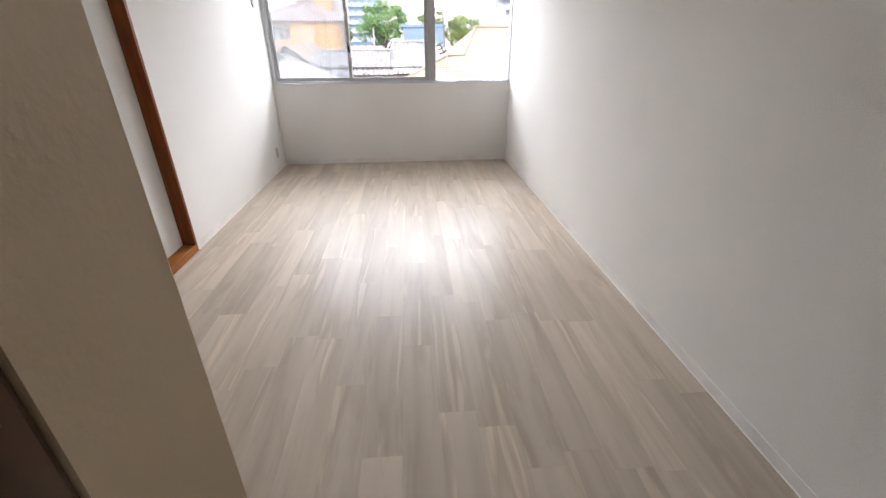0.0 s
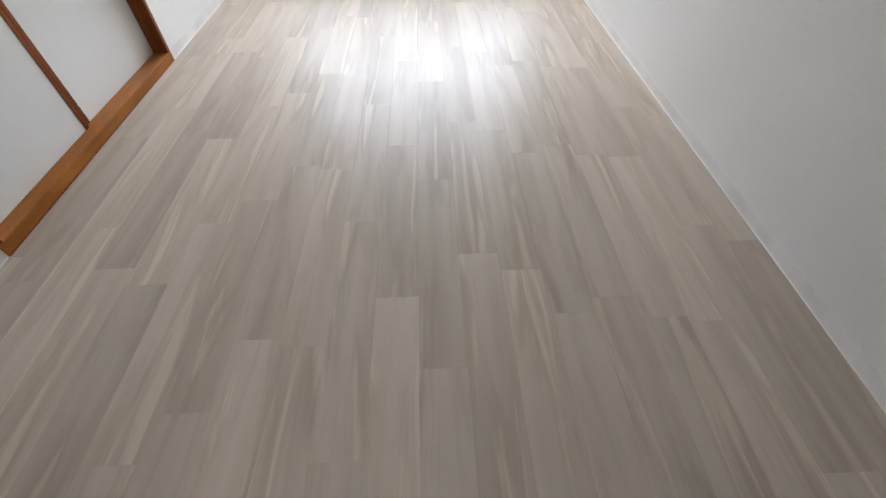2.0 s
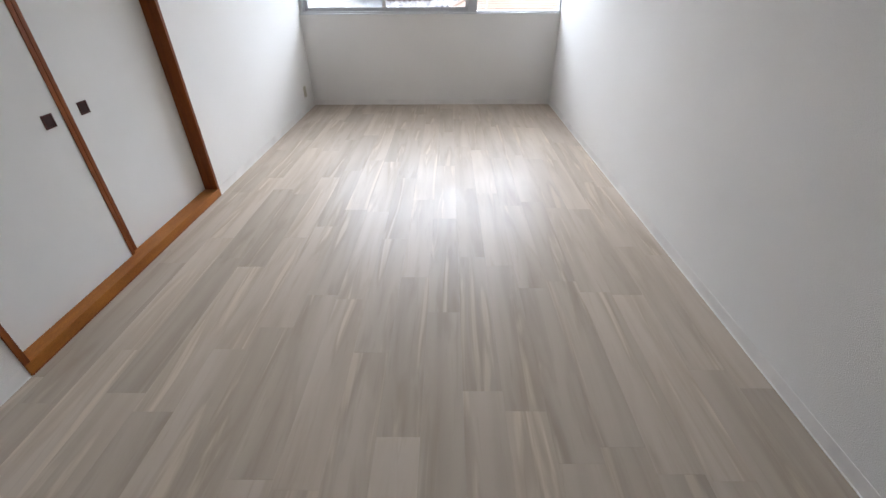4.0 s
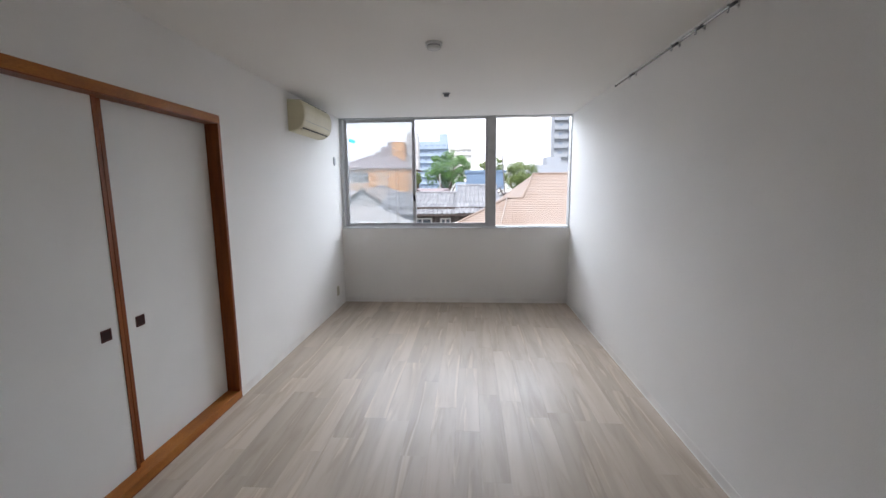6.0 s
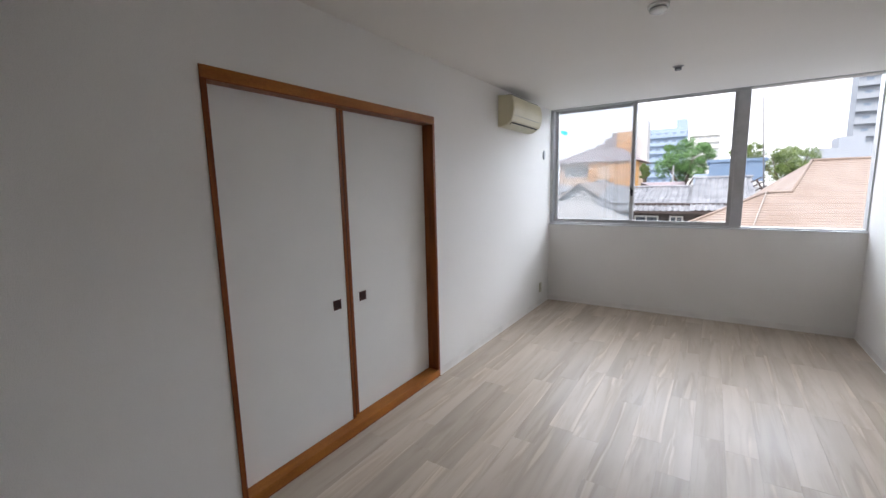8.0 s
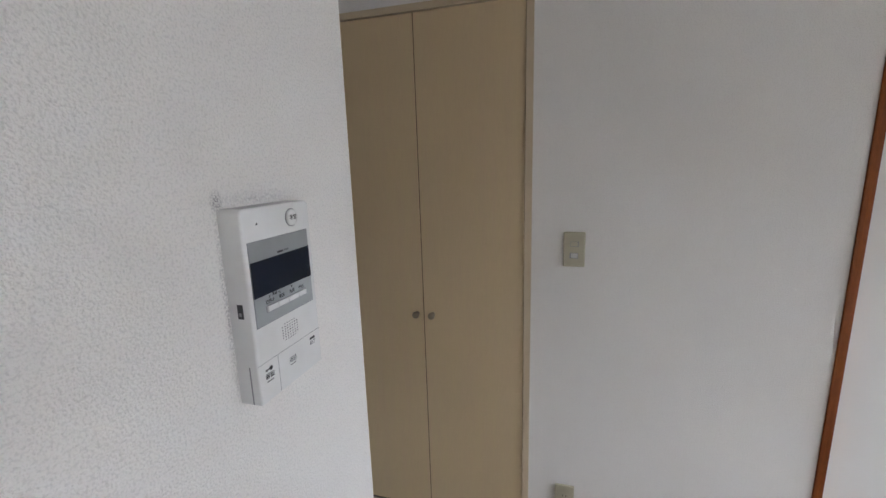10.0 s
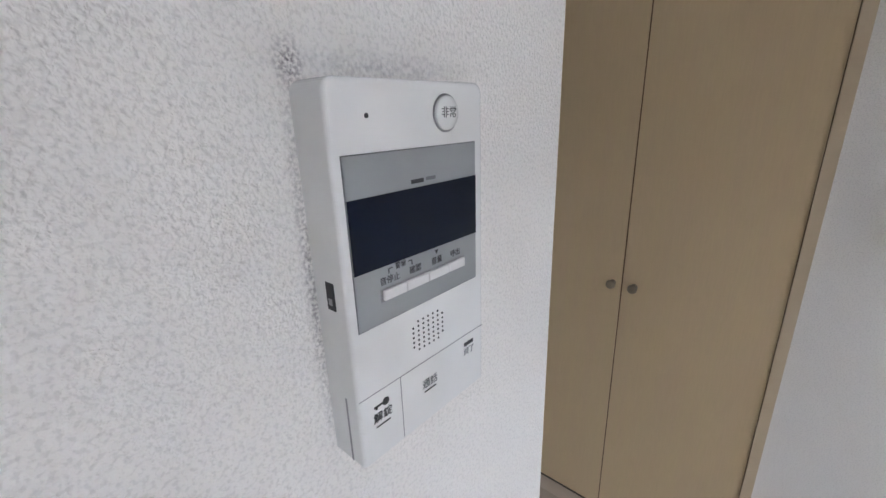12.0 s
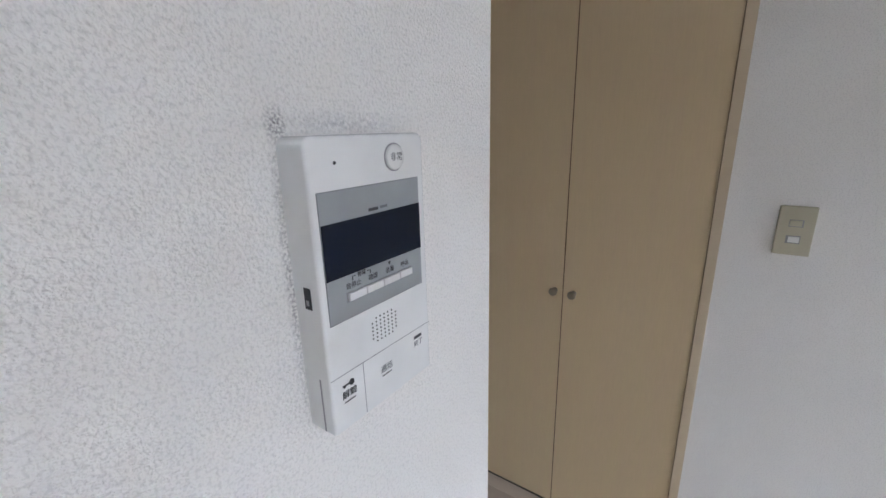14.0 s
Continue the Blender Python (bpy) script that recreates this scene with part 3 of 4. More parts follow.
        o.matrix_world = Matrix.Translation((cx, y + lift, cz)) @ Matrix(((-1, 0, 0, 0), (0, 0, 1, 0), (0, 1, 0, 0), (0, 0, 0, 1)))
        o.parent = body
        o.matrix_parent_inverse = Matrix.Translation(-Vector(body.matrix_world.translation))
        return o

    writing("非常", 1.0095, 1.3765, 0.0068, INK, 0.0031)
    writing("音停止", 1.0615, 1.2893, 0.0050, INK, 0.0009)
    writing("確認", 1.0415, 1.2893, 0.0050, INK, 0.0009)
    writing("音量", 1.0225, 1.2893, 0.0050, INK, 0.0009)
    writing("呼出", 1.0045, 1.2893, 0.0050, INK, 0.0009)
    writing("警報", 1.0530, 1.2955, 0.0042, INK, 0.0009)
    writing("解錠", 1.0745, 1.2060, 0.0074)
    writing("通話", 1.0330, 1.2060, 0.0072, INKGREY)
    writing("終了", 0.9905, 1.2095, 0.0062, INKGREY)
    # underlines, bar, brackets, arrow, maker's bar
    for a, b, z in ((1.0690, 1.0800, 1.1995), (1.0275, 1.0385, 1.2000)):
        flat("underline", a, b, z, z + 0.0009, INK, 0.0003)
    flat("bar", 0.9855, 0.9960, 1.2143, 1.2172, INK, 0.0003)
    flat("maker_mark", 1.0310, 1.0410, 1.3395, 1.3418, INK, 0.0003, 0.0007)
    flat("model_mark", 1.0210, 1.0290, 1.3400, 1.3420, INKGREY, 0.0003, 0.0007)
    bm = bmesh.new()
    for s, xa in ((1, 1.0590), (-1, 1.0470)):
        box(bm, min(xa, xa + s * 0.003), max(xa, xa + s * 0.003), y + 0.0007, y + 0.0010, 1.2955, 1.2960)
        xe = xa + s * 0.003
        box(bm, xe - 0.0003, xe + 0.0003, y + 0.0007, y + 0.0010, 1.2930, 1.2955)
    part("bracket_mark", bm, INK, body)
    part("arrow_mark", poly_prism(bmesh.new(), ((1.0210, 1.2962), (1.0240, 1.2962), (1.0225, 1.2935)), "y", y + 0.0007, y + 0.0010), INK, body)
    bm = lathe(bmesh.new(), ((0, 0.0026), (0.0003, 0.0026)), (1.0715, y, 1.2140), (0, 1, 0), 14)
    box(bm, 1.0730, 1.0805, y, y + 0.0003, 1.2133, 1.2146)
    box(bm, 1.0780, 1.0795, y, y + 0.0003, 1.2120, 1.2133)
    part("key_symbol", bm, INK, body)


intercom()


# ---- air conditioner ----
def air_conditioner():
    y0, y1, z0 = 3.88, 4.63, 2.035
    r = root("air_conditioner", (0, 4.28, z0), "yellowed cream wall air conditioner just under the ceiling", "air conditioner")
    outline = [(0.0, 0.0), (0.055, 0.0), (0.088, 0.012), (0.138, 0.047), (0.156, 0.095), (0.164, 0.15), (0.160, 0.21), (0.146, 0.258), (0.120, 0.280), (0.0, 0.285)]
    bm = bmesh.new()
    rings = []
    for y, s in ((y0, 0.94), (y0 + 0.012, 0.99), (y0 + 0.03, 1.0), (y1 - 0.03, 1.0), (y1 - 0.012, 0.99), (y1, 0.94)):
        rings.append([bm.verts.new((0.002 + px * s, y, z0 + 0.134 + (pz - 0.134) * (s if px > 0.01 else 1))) for px, pz in outline])
    for a, b in zip(rings, rings[1:]):
        for i in range(len(outline)):
            bm.faces.new((a[i], b[i], b[(i + 1) % len(outline)], a[(i + 1) % len(outline)]))
    bm.faces.new(rings[0]), bm.faces.new(rings[-1][::-1])
    bmesh.ops.recalc_face_normals(bm, faces=bm.faces)
    body = part("housing", bm, ACCREAM, r, "yellowed cream housing")
    slope = Matrix.Translation((0.117, 0, z0 + 0.0318)) @ Matrix.Rotation(-radians(33.7), 4, "Y")
    part("air_outlet", box(bmesh.new(), -0.020, 0.012, y0 + 0.04, y1 - 0.05, -0.003, 0.004, m=slope), ACVENT, body, "dark air slot")
    part("louvre", box(bmesh.new(), -0.026, -0.004, y0 + 0.045, y1 - 0.055, -0.008, -0.002, m=slope), ACCREAM, body, "cream louvre")
    part("front_seam", box(bmesh.new(), 0.150, 0.1590, y0 + 0.03, y1 - 0.03, z0 + 0.093, z0 + 0.096), SEAM, body)
    part("grille_top", box(bmesh.new(), 0.03, 0.12, y0 + 0.03, y1 - 0.03, z0 + 0.282, z0 + 0.286), ACVENT, body)


air_conditioner()


# ---- on the ceiling ----
r = root("smoke_detector", (1.446, 2.755, H), "round off-white smoke detector on the ceiling", "smoke detector")
part("base", lathe(bmesh.new(), ((0, 0.052), (0.012, 0.052), (0.014, 0.048)), (1.446, 2.755, H), (0, 0, -1), 36), WHITEPL, r)
part("vent_ring", lathe(bmesh.new(), ((0.014, 0.040), (0.024, 0.040)), (1.446, 2.755, H), (0, 0, -1), 36), SEAM, r, "shadowed vent ring")
part("cap", lathe(bmesh.new(), ((0.024, 0.044), (0.034, 0.040), (0.040, 0.028), (0.041, 0.010)), (1.446, 2.755, H), (0, 0, -1), 36), WHITEPL, r)
r = root("ceiling_lamp_socket", (1.448, 4.135, H), "small dark ceiling lamp socket with a pale flange", "lamp socket")
part("flange", lathe(bmesh.new(), ((0, 0.040), (0.004, 0.038), (0.006, 0.030)), (1.448, 4.135, H), (0, 0, -1), 30), SEAM, r)
part("socket", box(bmesh.new(), 1.425, 1.471, 4.112, 4.158, H - 0.030, H - 0.006, bevel=0.004), INKGREY, r, "dark socket block")


def hanging_rail():
    x, z, ya, yb = XR - 0.045, 2.335, 0.9, 3.75
    r = root("hanging_rail", (x, 2.3, z), "thin satin steel hanging rail with hooks high on the wall", "hanging rail")
    part("rail", tube(bmesh.new(), (x, ya, z), (x, yb, z), 0.0075), CHROME, r, "satin steel tube")
    part("end_cap", tube(bmesh.new(), (x, yb - 0.002, z), (x, yb + 0.010, z), 0.009), INKGREY, r)
    for y in (3.44, 2.78, 2.51, 2.225, 1.5, 1.05):
        bm = box(bmesh.new(), x - 0.008, XR, y - 0.008, y + 0.008, z + 0.007, z + 0.012)
        box(bm, XR - 0.003, XR, y - 0.008, y + 0.008, z - 0.004, z + 0.028)
        b = part("bracket", bm, CHROME, r, "small steel bracket")
        bm = tube(bmesh.new(), (x, y, z - 0.007), (x, y, z - 0.020), 0.0022, seg=8)
        tube(bm, (x, y, z - 0.020), (x - 0.004, y, z - 0.026), 0.0022, seg=8)
        tube(bm, (x - 0.004, y, z - 0.026), (x - 0.009, y, z - 0.021), 0.0022, seg=8)
        part("hook", bm, INKGREY, r, "small dark hook")
        part("sleeve", tube(bmesh.new(), (x, y - 0.075, z), (x, y - 0.012, z), 0.0083), INK, r, "dark sleeve on the tube")


hanging_rail()

# ---- outdoors ----
GZ = -6.0
bm = bmesh.new()
vs = [bm.verts.new((1500 * math.cos(a), 1500 * math.sin(a), GZ)) for a in (2 * math.pi * i / 48 for i in range(48))]
bm.faces.new(vs)
tagged(link("ground", bm, GROUND), "grey ground and yards between the houses", "ground", kind="structure")


def face(bm, pts):
    return bm.faces.new([bm.verts.new(p) for p in pts])


def opening(parent, x0, x1, y, z0, z1, fr=0.05, mull=True):
    w = part("window", frame_bm(x0, x1, z0, z1, y - 0.05, 0.05, fr, fr, fr), WHITEFR, parent)
    if mull:
        part("glazing_bar", box(bmesh.new(), (x0 + x1) / 2 - fr / 2, (x0 + x1) / 2 + fr / 2, y - 0.05, y, z0 + fr, z1 - fr), WHITEFR, w)
    part("pane", box(bmesh.new(), x0 + fr, x1 - fr, y - 0.015, y + 0.01, z0 + fr, z1 - fr), FARGLASS, w)


def brown_house():
    r = root("brown_roofed_house", (5, 13, GZ), "low house with a stepped salmon-brown tiled roof close outside", "house")
    part("wall", box(bmesh.new(), 1.2, 13, 13.2, 20, GZ, -0.1), PALE, r, "pale rendered walls")
    rise = 0.45

    def zf(y):
        return 2.02 - rise * (17 - y)

    def left(y):
        if y > 15:
            return 3.55 + (y - 15) * 0.32
        return 3.0 - (15 - y) * 1.046
    bm = bmesh.new()
    step = 0.125
    y = 12.4
    while y < 16.99:
        y2 = min(y + step, 17.0)
        for a, b, up in ((y, y2, 0.014),):
            xa, xb = left(a + 1e-3), left(b - 1e-3)
            p = [(xa, a, zf(a) + up), (13.5, a, zf(a) + up), (13.5, b, zf(b)), (xb, b, zf(b))]
            face(bm, p)
            face(bm, [(xa, a, zf(a) - 0.05), (13.5, a, zf(a) - 0.05), p[1], p[0]])
        y = y2
    face(bm, [(4.19, 17, 2.02), (13.5, 17, 2.02), (13.5, 23, -0.9), (0.8, 23, -0.9)])
    face(bm, [(3.0, 15, 1.12), (3.55, 15, 1.12), (4.19, 17, 2.02), (0.8, 23, -0.9), (0.3, 18, -0.3)])
    face(bm, [(0.28, 12.4, -0.05), (3.0, 15, 1.12), (0.3, 18, -0.3)])
    bmesh.ops.recalc_face_normals(bm, faces=bm.faces)
    part("roof", bm, BROWNTILE, r, "salmon-brown tiled roof in courses")
    bm = bmesh.new()
    tube(bm, (0.28, 12.4, -0.02), (3.0, 15, 1.15), 0.035, seg=8)
    tube(bm, (3.0, 15, 1.15), (3.55, 15, 1.15), 0.035, seg=8)
    tube(bm, (3.55, 15, 1.15), (4.19, 17, 2.05), 0.035, seg=8)
    tube(bm, (4.19, 17, 2.05), (13.5, 17, 2.05), 0.035, seg=8)
    part("ridge_tiles", bm, BROWNTILE, r)
    part("valley_strip", tube(bmesh.new(), (3.0, 15, 1.16), (2.5, 12.45, 0.02), 0.018, seg=8), RIDGE, r, "pale hip line")


brown_house()


def kawara(x0, x1, ye, ze, yr, zr, pitch=0.20, rows=18):
    """A tiled slope of rolls and stepped courses from the eave to the ridge."""
    bm = bmesh.new()
    cols = int((x1 - x0) / pitch)
    sub = 6
    for rrow in range(rows):
        t0, t1 = rrow / rows, (rrow + 1) / rows
        ring = []
        for t, lift in ((t0, 0.010), (t1, 0.0)):
            line = []
            for i in range(cols * sub + 1):
                u = i / sub
                wv = (0.5 + 0.5 * math.cos(2 * math.pi * (u % 1.0))) ** 3 * 0.05
                line.append(bm.verts.new((x0 + (x1 - x0) * i / (cols * sub), ye + (yr - ye) * t, ze + (zr - ze) * t + wv + lift)))
            ring.append(line)
        for i in range(cols * sub):
            bm.faces.new((ring[0][i], ring[0][i + 1], ring[1][i + 1], ring[1][i]))
    return bm


def grey_house():
    r = root("grey_tiled_house", (0, 21, GZ), "old dark timber house under a silver-grey rolled tile roof", "house")
    part("wall", box(bmesh.new(), -2.3, 3.0, 19.7, 25, GZ, 0.62), DARKTIMB, r, "dark timber walls")
    part("roof", kawara(-2.75, 1.05, 19.0, 0.33, 22.5, 1.24), GREYTILE, r, "silver-grey rolled tiles")
    part("roof", kawara(1.0, 3.15, 19.0, 0.36, 23.3, 1.60, rows=21), GREYTILE, r, "silver-grey rolled tiles, higher part")
    bm = bmesh.new()
    face(bm, [(-2.75, 22.5, 1.24), (3.1, 22.5, 1.24), (3.1, 26, 0.3), (-2.75, 26, 0.3)])
    face(bm, [(1.0, 19, 0.3), (1.0, 23.3, 1.60), (1.0, 27, 0.3)])
    face(bm, [(3.12, 19, 0.3), (3.12, 23.3, 1.58), (3.12, 27, 0.3)])
    face(bm, [(-2.72, 19.05, 0.3), (-2.72, 22.5, 1.24), (-2.72, 26, 0.3)])
    face(bm, [(1.0, 23.3, 1.60), (3.12, 23.3, 1.60), (3.12, 27, 0.3), (1.0, 27, 0.3)])
    part("gable", bm, WHITER, r, "pale plaster gable")
    bm = bmesh.new()
    box(bm, -2.8, 1.0, 22.42, 22.62, 1.26, 1.34, bevel=0.03)
    box(bm, 0.95, 3.2, 23.22, 23.42, 1.62, 1.72, bevel=0.03)
    part("ridge_tiles", bm, GREYTILE, r, "stacked ridge tiles")
    part("eave_board", box(bmesh.new(), -2.75, 3.15, 19.0, 19.06, 0.24, 0.33), DARKTIMB, r)
    opening(r, -1.05, -0.12, 19.7, -0.9, 0.10, 0.06)
    opening(r, 0.28, 0.78, 19.7, -0.9, 0.10, 0.06)
    # dish and mast at the gable
    bm = tube(bmesh.new(), (3.32, 19.0, 0.3), (3.0, 18.9, 4.35), 0.028, 0.018, 8)
    m = root("antenna_mast", (3.05, 19, 0.3), "thin leaning radio mast above the grey roof", "antenna")
    part("mast", bm, DARKPOLE, m)
    a = root("roof_antenna", (3.0, 19.4, 0.9), "dark tangled television antenna at the roof end", "antenna")
    bm = tube(bmesh.new(), (3.05, 19.4, 1.5), (3.45, 19.4, 0.75), 0.035, seg=8)
    part("boom", bm, DARKTIMB, a)
    for i in range(6):
        t = i / 5
        px, pz = 3.05 + 0.4 * t, 1.5 - 0.75 * t
        part("element", tube(bmesh.new(), (px - 0.16, 19.4, pz - 0.09), (px + 0.16, 19.4, pz + 0.09), 0.026, seg=6), DARKTIMB, a)


grey_house()


def hip_roof(bm, x0, x1, y0, y1, z0, z1, inset):
    ym = (y0 + y1) / 2
    a, b = (x0 + inset, ym, z1), (x1 - inset, ym, z1)
    face(bm, [(x0, y0, z0), (x1, y0, z0), b, a])
    face(bm, [(x1, y1, z0), (x0, y1, z0), a, b])
    face(bm, [(x0, y1, z0), (x0, y0, z0), a])
    face(bm, [(x1, y0, z0), (x1, y1, z0), b])
    face(bm, [(x0, y0, z0), (x0, y1, z0), (x1, y1, z0), (x1, y0, z0)])
    bmesh.ops.recalc_face_normals(bm, faces=bm.faces)
    return bm


def orange_building():
    r = root("orange_building", (-13, 72, GZ), "orange rendered building with a mauve hipped roof and a stepped tower", "building")
    part("wall", box(bmesh.new(), -20.0, -8.7, 70, 84, GZ, 5.0), PEACH, r, "peach front wall")
    part("wing", box(bmesh.new(), -15.2, -8.5, 69.2, 74, GZ, 5.0), ORANGE, r, "orange wing")
    part("roof", hip_roof(bmesh.new(), -20.9, -7.8, 68.6, 85, 4.9, 7.6, 4.2), MAUVE, r, "mauve hipped roof")
    part("tower", box(bmesh.new(), -12.3, -10.1, 76, 78, 5.0, 9.9), ORANGE, r, "orange stair tower")
    part("lift_tower", box(bmesh.new(), -10.1, -7.9, 78, 81, 5.0, 11.2), PALE, r, "pale grey lift tower")
    bm = bmesh.new()
    for i in range(4):
        box(bm, -16.8 + i * 1.2, -12.3, 76 + i * 0.1, 79, (6.2 if i == 0 else 6.3) + i * 0.9, 7.2 + i * 0.9)
    part("stepped_block", bm, MAUVE, r)
    for i in range(4):
        opening(r, -19.2 + i * 0.98, -18.25 + i * 0.98, 70, 2.5, 4.3, 0.09, False)
    part("wing_panel", box(bmesh.new(), -13.8, -11.9, 69.12, 69.2, 0.6, 4.3, bevel=0.02), PEACH, r, "peach panel on the orange wing")


orange_building()


def balcony_block(name, x0, x1, y0, depth, z1, floors, wallm, label, category, fh=3.0, panel=None, balx=None, recess=None):
    r = root(name, ((x0 + x1) / 2, y0 + depth / 2, GZ), label, category)
    part("wall", box(bmesh.new(), x0, x1, y0, y0 + depth, GZ, z1), wallm, r)
    bx0, bx1 = balx or (x0, x1)
    for i in range(floors):
        zt = z1 - 0.5 - i * fh
        if zt - fh < GZ:
            break
        b = part("balcony", box(bmesh.new(), bx0, bx1, y0 - 1.3, y0, zt - fh, zt - fh + 1.15), panel or wallm, r)
        n = max(1, int((bx1 - bx0) / 2.6))
        for k in range(n):
            cx = bx0 + (k + 0.5) * (bx1 - bx0) / n
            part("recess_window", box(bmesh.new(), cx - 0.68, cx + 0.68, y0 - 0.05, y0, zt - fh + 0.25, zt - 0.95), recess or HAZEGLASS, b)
    return r


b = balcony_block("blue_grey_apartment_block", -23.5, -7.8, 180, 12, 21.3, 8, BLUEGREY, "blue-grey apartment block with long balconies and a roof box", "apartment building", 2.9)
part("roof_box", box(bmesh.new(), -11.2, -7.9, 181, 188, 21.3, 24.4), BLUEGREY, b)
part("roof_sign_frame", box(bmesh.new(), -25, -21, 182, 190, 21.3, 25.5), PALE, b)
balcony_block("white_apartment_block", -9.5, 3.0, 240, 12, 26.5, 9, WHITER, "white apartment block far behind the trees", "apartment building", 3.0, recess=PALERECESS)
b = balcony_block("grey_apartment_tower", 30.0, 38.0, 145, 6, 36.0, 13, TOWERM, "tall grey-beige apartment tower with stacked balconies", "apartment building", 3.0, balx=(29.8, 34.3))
for i in range(12):
    part("side_balcony", box(bmesh.new(), 34.6, 36.6, 142.9, 145, 35.5 - 3.0 * (i + 1) - 0.6, 35.5 - 3.0 * (i + 1) + 0.7), TOWERM, b)
b = balcony_block("grey_office_block", 12.6, 21.0, 70, 12, 5.2, 2, TOWERM, "low grey building in front of the tower", "building", 1.9)
part("roof_box", box(bmesh.new(), 14.6, 17.0, 72, 76, 5.2, 6.6), TOWERM, b)
r = root("blue_flat_building", (3.2, 36, GZ), "slate-blue clad building with a flat roof", "building")
part("wall", box(bmesh.new(), 1.4, 4.5, 35, 42, GZ, 2.75), BLUE, r)
part("parapet", box(bmesh.new(), 1.25, 4.65, 34.9, 42.1, 2.75, 2.95), BLUE, r)
part("annexe", box(bmesh.new(), 0.5, 1.4, 35.4, 41, GZ, 2.0), BLUEGREY, r)
r = root("white_flat_roofed_annexe", (4.5, 27, GZ), "low annexe with a pale flat roof", "building")
part("wall", box(bmesh.new(), 3.7, 6.5, 26, 31, GZ, 1.15), PALE, r)
part("roof", box(bmesh.new(), 3.6, 6.6, 25.8, 31.2, 1.15, 1.42), WHITER, r)
opening(r, 4.3, 5.2, 26, 0.3, 0.9, 0.06, False)


def gable_house(name, x0, x1, y0, y1, z0, z1, roofm, wallm, label, along="y"):
    r = root(name, ((x0 + x1) / 2, (y0 + y1) / 2, GZ), label, "house")
    part("wall", box(bmesh.new(), x0 + 0.4, x1 - 0.4, y0 + 0.4, y1 - 0.4, GZ, z0 + 0.1), wallm, r)
    bm = bmesh.new()
    if along == "y":
        poly_prism(bm, ((x0, z0), ((x0 + x1) / 2, z1), (x1, z0), (x1, z0 - 0.12), ((x0 + x1) / 2, z1 - 0.12), (x0, z0 - 0.12)), "y", y0, y1)
        part("gable", poly_prism(bmesh.new(), ((x0 + 0.5, z0 - 0.1), ((x0 + x1) / 2, z1 - 0.2), (x1 - 0.5, z0 - 0.1)), "y", y0 + 0.45, y1 - 0.45), wallm, r)
    else:
        hip_roof(bm, x0, x1, y0, y1, z0, z1, (y1 - y0) / 2)
    part("roof", bm, roofm, r)
    return r


gable_house("pink_gabled_house", -7.9, -3.9, 29, 37, 0.2, 1.6, BROWNTILE, PALE, "small house with a pinkish-brown gabled roof and pale walls")
gable_house("grey_hipped_house", -6.0, 1.25, 7.7, 11.3, 0.15, 1.12, WORNROOF, PALE, "low house with a worn grey hipped roof below the window", "x")
gable_house("grey_roofed_house", -16, -8.4, 34, 44, 0.9, 2.2, GREYTILE, WHITER, "white house with a grey roof", "x")
gable_house("brown_roofed_cottage", -3.6, 0.4, 33, 40, 0.2, 1.5, MAUVE, PALE, "cottage with a dull roof behind the grey tiled house", "x")
gable_house("distant_house", 6.5, 12, 38, 46, 0.0, 1.2, MAUVE, WHITER, "white house with a dull roof", "x")
gable_house("distant_house", -15, -6, 52, 62, 0.4, 2.0, GREYTILE, WHITER, "white house with a grey hipped roof farther off", "x")


def tree(x, y, z0, ztop, rad, leafm, seed, label, flat=1.0):
    rnd = random.Random(seed)
    t = root("tree", (x, y, GZ), label, "tree")
    bm = tube(bmesh.new(), (x, y, GZ), (x + 0.1, y, z0), 0.28, 0.16, 10)
    for i in range(7):
        a = rnd.uniform(0, 6.28)
        tube(bm, (x + 0.05, y, z0 - rnd.uniform(0, 1.2)), (x + math.cos(a) * rad * 0.6, y + math.sin(a) * rad * 0.6, z0 + rnd.uniform(0.5, 1) * (ztop - z0) * 0.7), 0.09, 0.03, 7)
    part("trunk", bm, BARK, t, "grey-brown trunk and limbs")
    verts, faces = [], []
    cz = (z0 + ztop) / 2
    hz = (ztop - z0) / 2
    clumps = []
    for i in range(46):
        while True:
            p = Vector((rnd.uniform(-1, 1), rnd.uniform(-1, 1), rnd.uniform(-1, 1)))
            if 0.25 < p.length < 1:
                break
        clumps.append((Vector((x + p.x * rad * 0.85, y + p.y * rad * 0.85, cz + p.z * hz * 0.85)), rnd.uniform(0.16, 0.30) * rad))
    for c, cr in clumps:
        for k in range(230):
            d = Vector((rnd.gauss(0, 1), rnd.gauss(0, 1), rnd.gauss(0, 1))).normalized() * cr * rnd.uniform(0.55, 1.08)
            d.z *= 0.7
            p = c + d
            u = Vector((rnd.gauss(0, 1), rnd.gauss(0, 1), rnd.gauss(0, 1))).normalized() * rnd.uniform(0.05, 0.10)
            v = u.orthogonal().normalized() * rnd.uniform(0.03, 0.06)
            n0 = len(verts)
            verts += [p - u, p + v, p + u, p - v]
            faces.append((n0, n0 + 1, n0 + 2, n0 + 3))
    me = bpy.data.meshes.new("crown")
    me.from_pydata([tuple(q) for q in verts], [], faces)
    me.materials.append(leafm)
    ob = new("crown", me)
    ob.parent, ob.matrix_parent_inverse = t, Matrix.Translation(-t.location)
    ob["label"] = "loose crown of small green leaves"


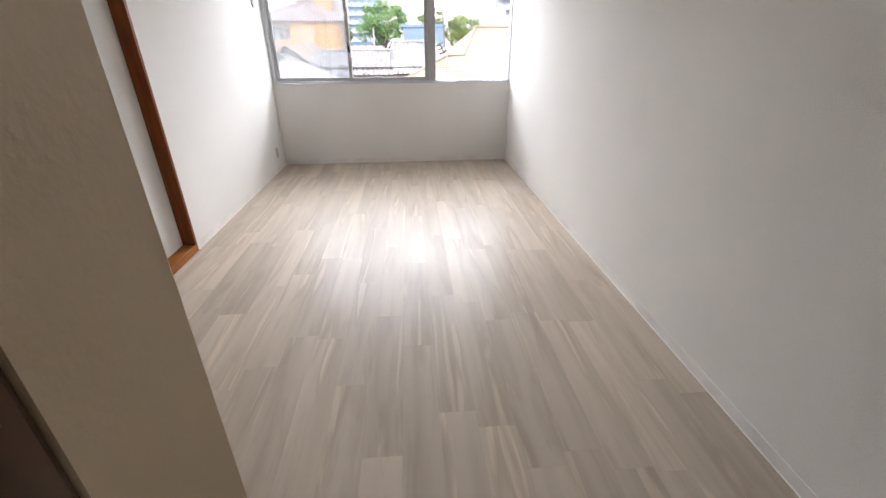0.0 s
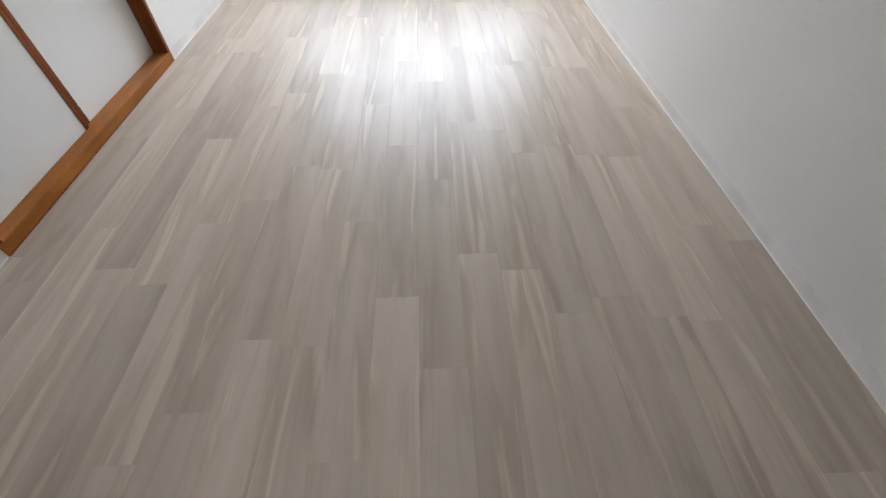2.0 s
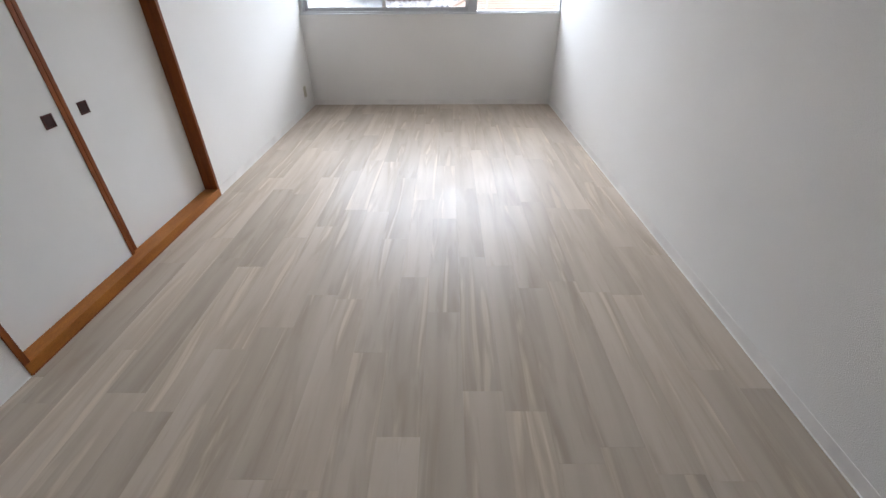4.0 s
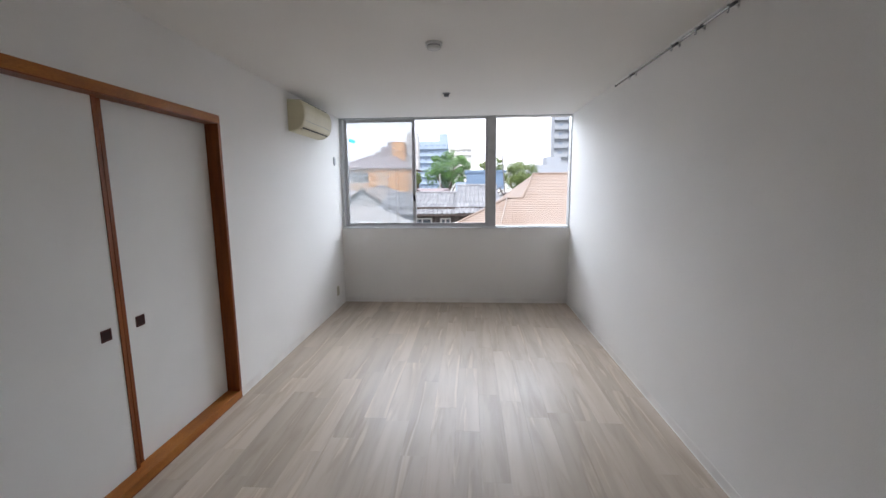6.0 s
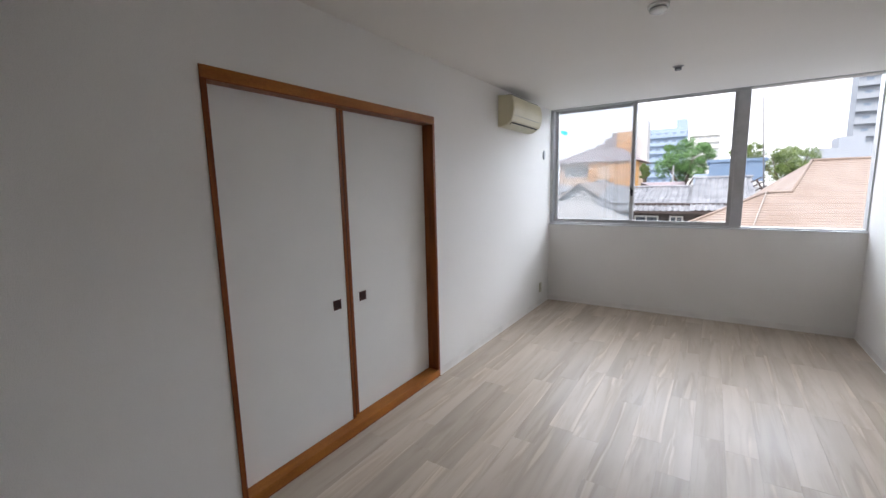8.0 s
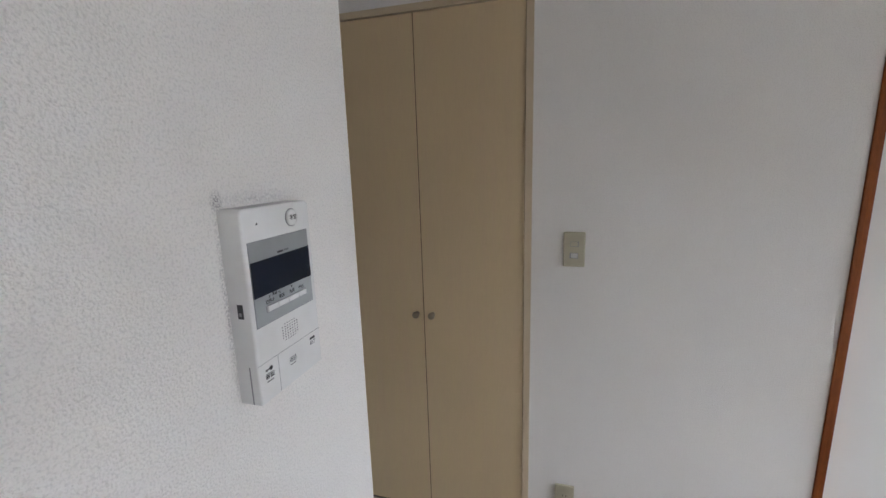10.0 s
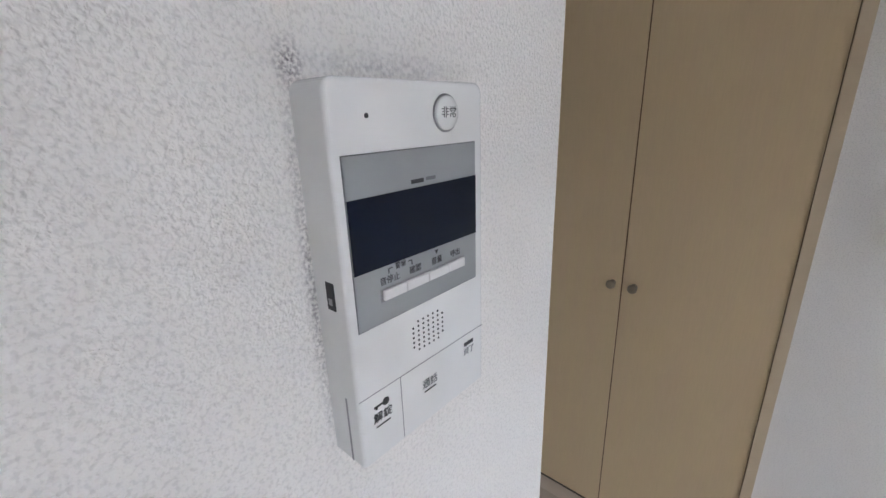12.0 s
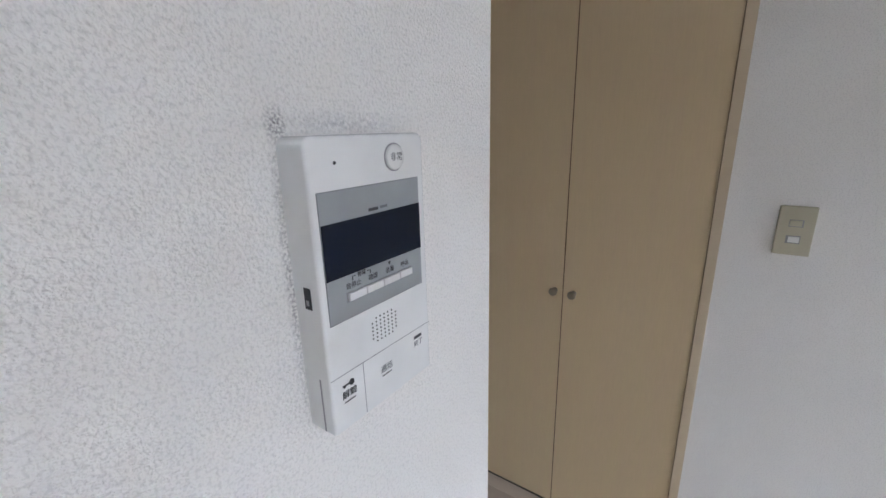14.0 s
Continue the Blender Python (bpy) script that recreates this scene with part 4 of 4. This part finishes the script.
tree(-0.7, 45, 1.2, 5.75, 2.55, LEAF, 3, "broad green tree with a loose rounded crown")
tree(7.2, 50, 0.8, 4.9, 2.6, LEAFY, 5, "yellow-green tree beside the brown roof")
tree(4.7, 56, 2.2, 5.6, 1.9, LEAFY, 8, "thin light green tree behind the blue building")
tree(-6.6, 66, 1.5, 4.4, 0.75, LEAFY, 11, "small light green tree beside the orange building")
tree(-0.3, 17.6, -2.2, -0.2, 0.8, LEAFY, 13, "small bright green shrub tree below the timber house")
r = root("utility_pole", (-1.3, 42, GZ), "pale concrete utility pole before the green tree", "utility pole")
part("pole", tube(bmesh.new(), (-1.3, 42, GZ), (-1.3, 42, 2.95), 0.08, 0.06, 10), POLE, r)

# ---- floor ----
def lay_floor():
    fl = tagged(boxpart("floor", (-0.15, XR, YB, YF, -0.15, -0.0055), SUBFLOOR), "ash-grey wood-look vinyl plank floor, softly shining under the window", "floor", kind="structure")
    W, L, g = 0.1525, 0.914, 0.0001
    known = {0: 0.606, -1: 0.88, -2: 0.351, 2: 0.985, 3: 0.79, -5: 1.415, 7: 1.18}
    rnd = random.Random(4)
    cache = {}
    k0 = int(math.floor((0 - 1.58) / W))
    k = k0
    while 1.58 + k * W < XR:
        off = known.get(k, rnd.uniform(0, L))
        xa, xb = max(0, 1.58 + k * W), min(XR, 1.58 + (k + 1) * W)
        y = off - math.ceil((off - YB) / L) * L
        while y < YF:
            ya, yb = max(YB, y), min(YF, y + L)
            y += L
            if yb - ya < 0.01 or xb - xa < 0.01:
                continue
            w, l = round(xb - xa, 4), round(yb - ya, 4)
            me = cache.get((w, l))
            if not me:
                bm = bmesh.new()
                c, t, wd = 0.00028, 0.0052, w - 2 * g
                ln = l - 2 * g
                lo = [bm.verts.new((sx * wd / 2, sy * ln / 2, -t)) for sx, sy in ((-1, -1), (1, -1), (1, 1), (-1, 1))]
                mi = [bm.verts.new((sx * wd / 2, sy * ln / 2, -0.0008)) for sx, sy in ((-1, -1), (1, -1), (1, 1), (-1, 1))]
                hi = [bm.verts.new((sx * (wd / 2 - c), sy * (ln / 2 - c), 0)) for sx, sy in ((-1, -1), (1, -1), (1, 1), (-1, 1))]
                for a, b in ((lo, mi), (mi, hi)):
                    for i in range(4):
                        bm.faces.new((a[i], a[(i + 1) % 4], b[(i + 1) % 4], b[i]))
                bm.faces.new(hi)
                me = cache[(w, l)] = bpy.data.meshes.new("plank")
                bm.to_mesh(me)
                bm.free()
                me.materials.append(PLANK)
            ob = new("plank", me)
            ob.location = ((xa + xb) / 2, (ya + yb) / 2, 0)
            ob.parent = fl
        k += 1


lay_floor()
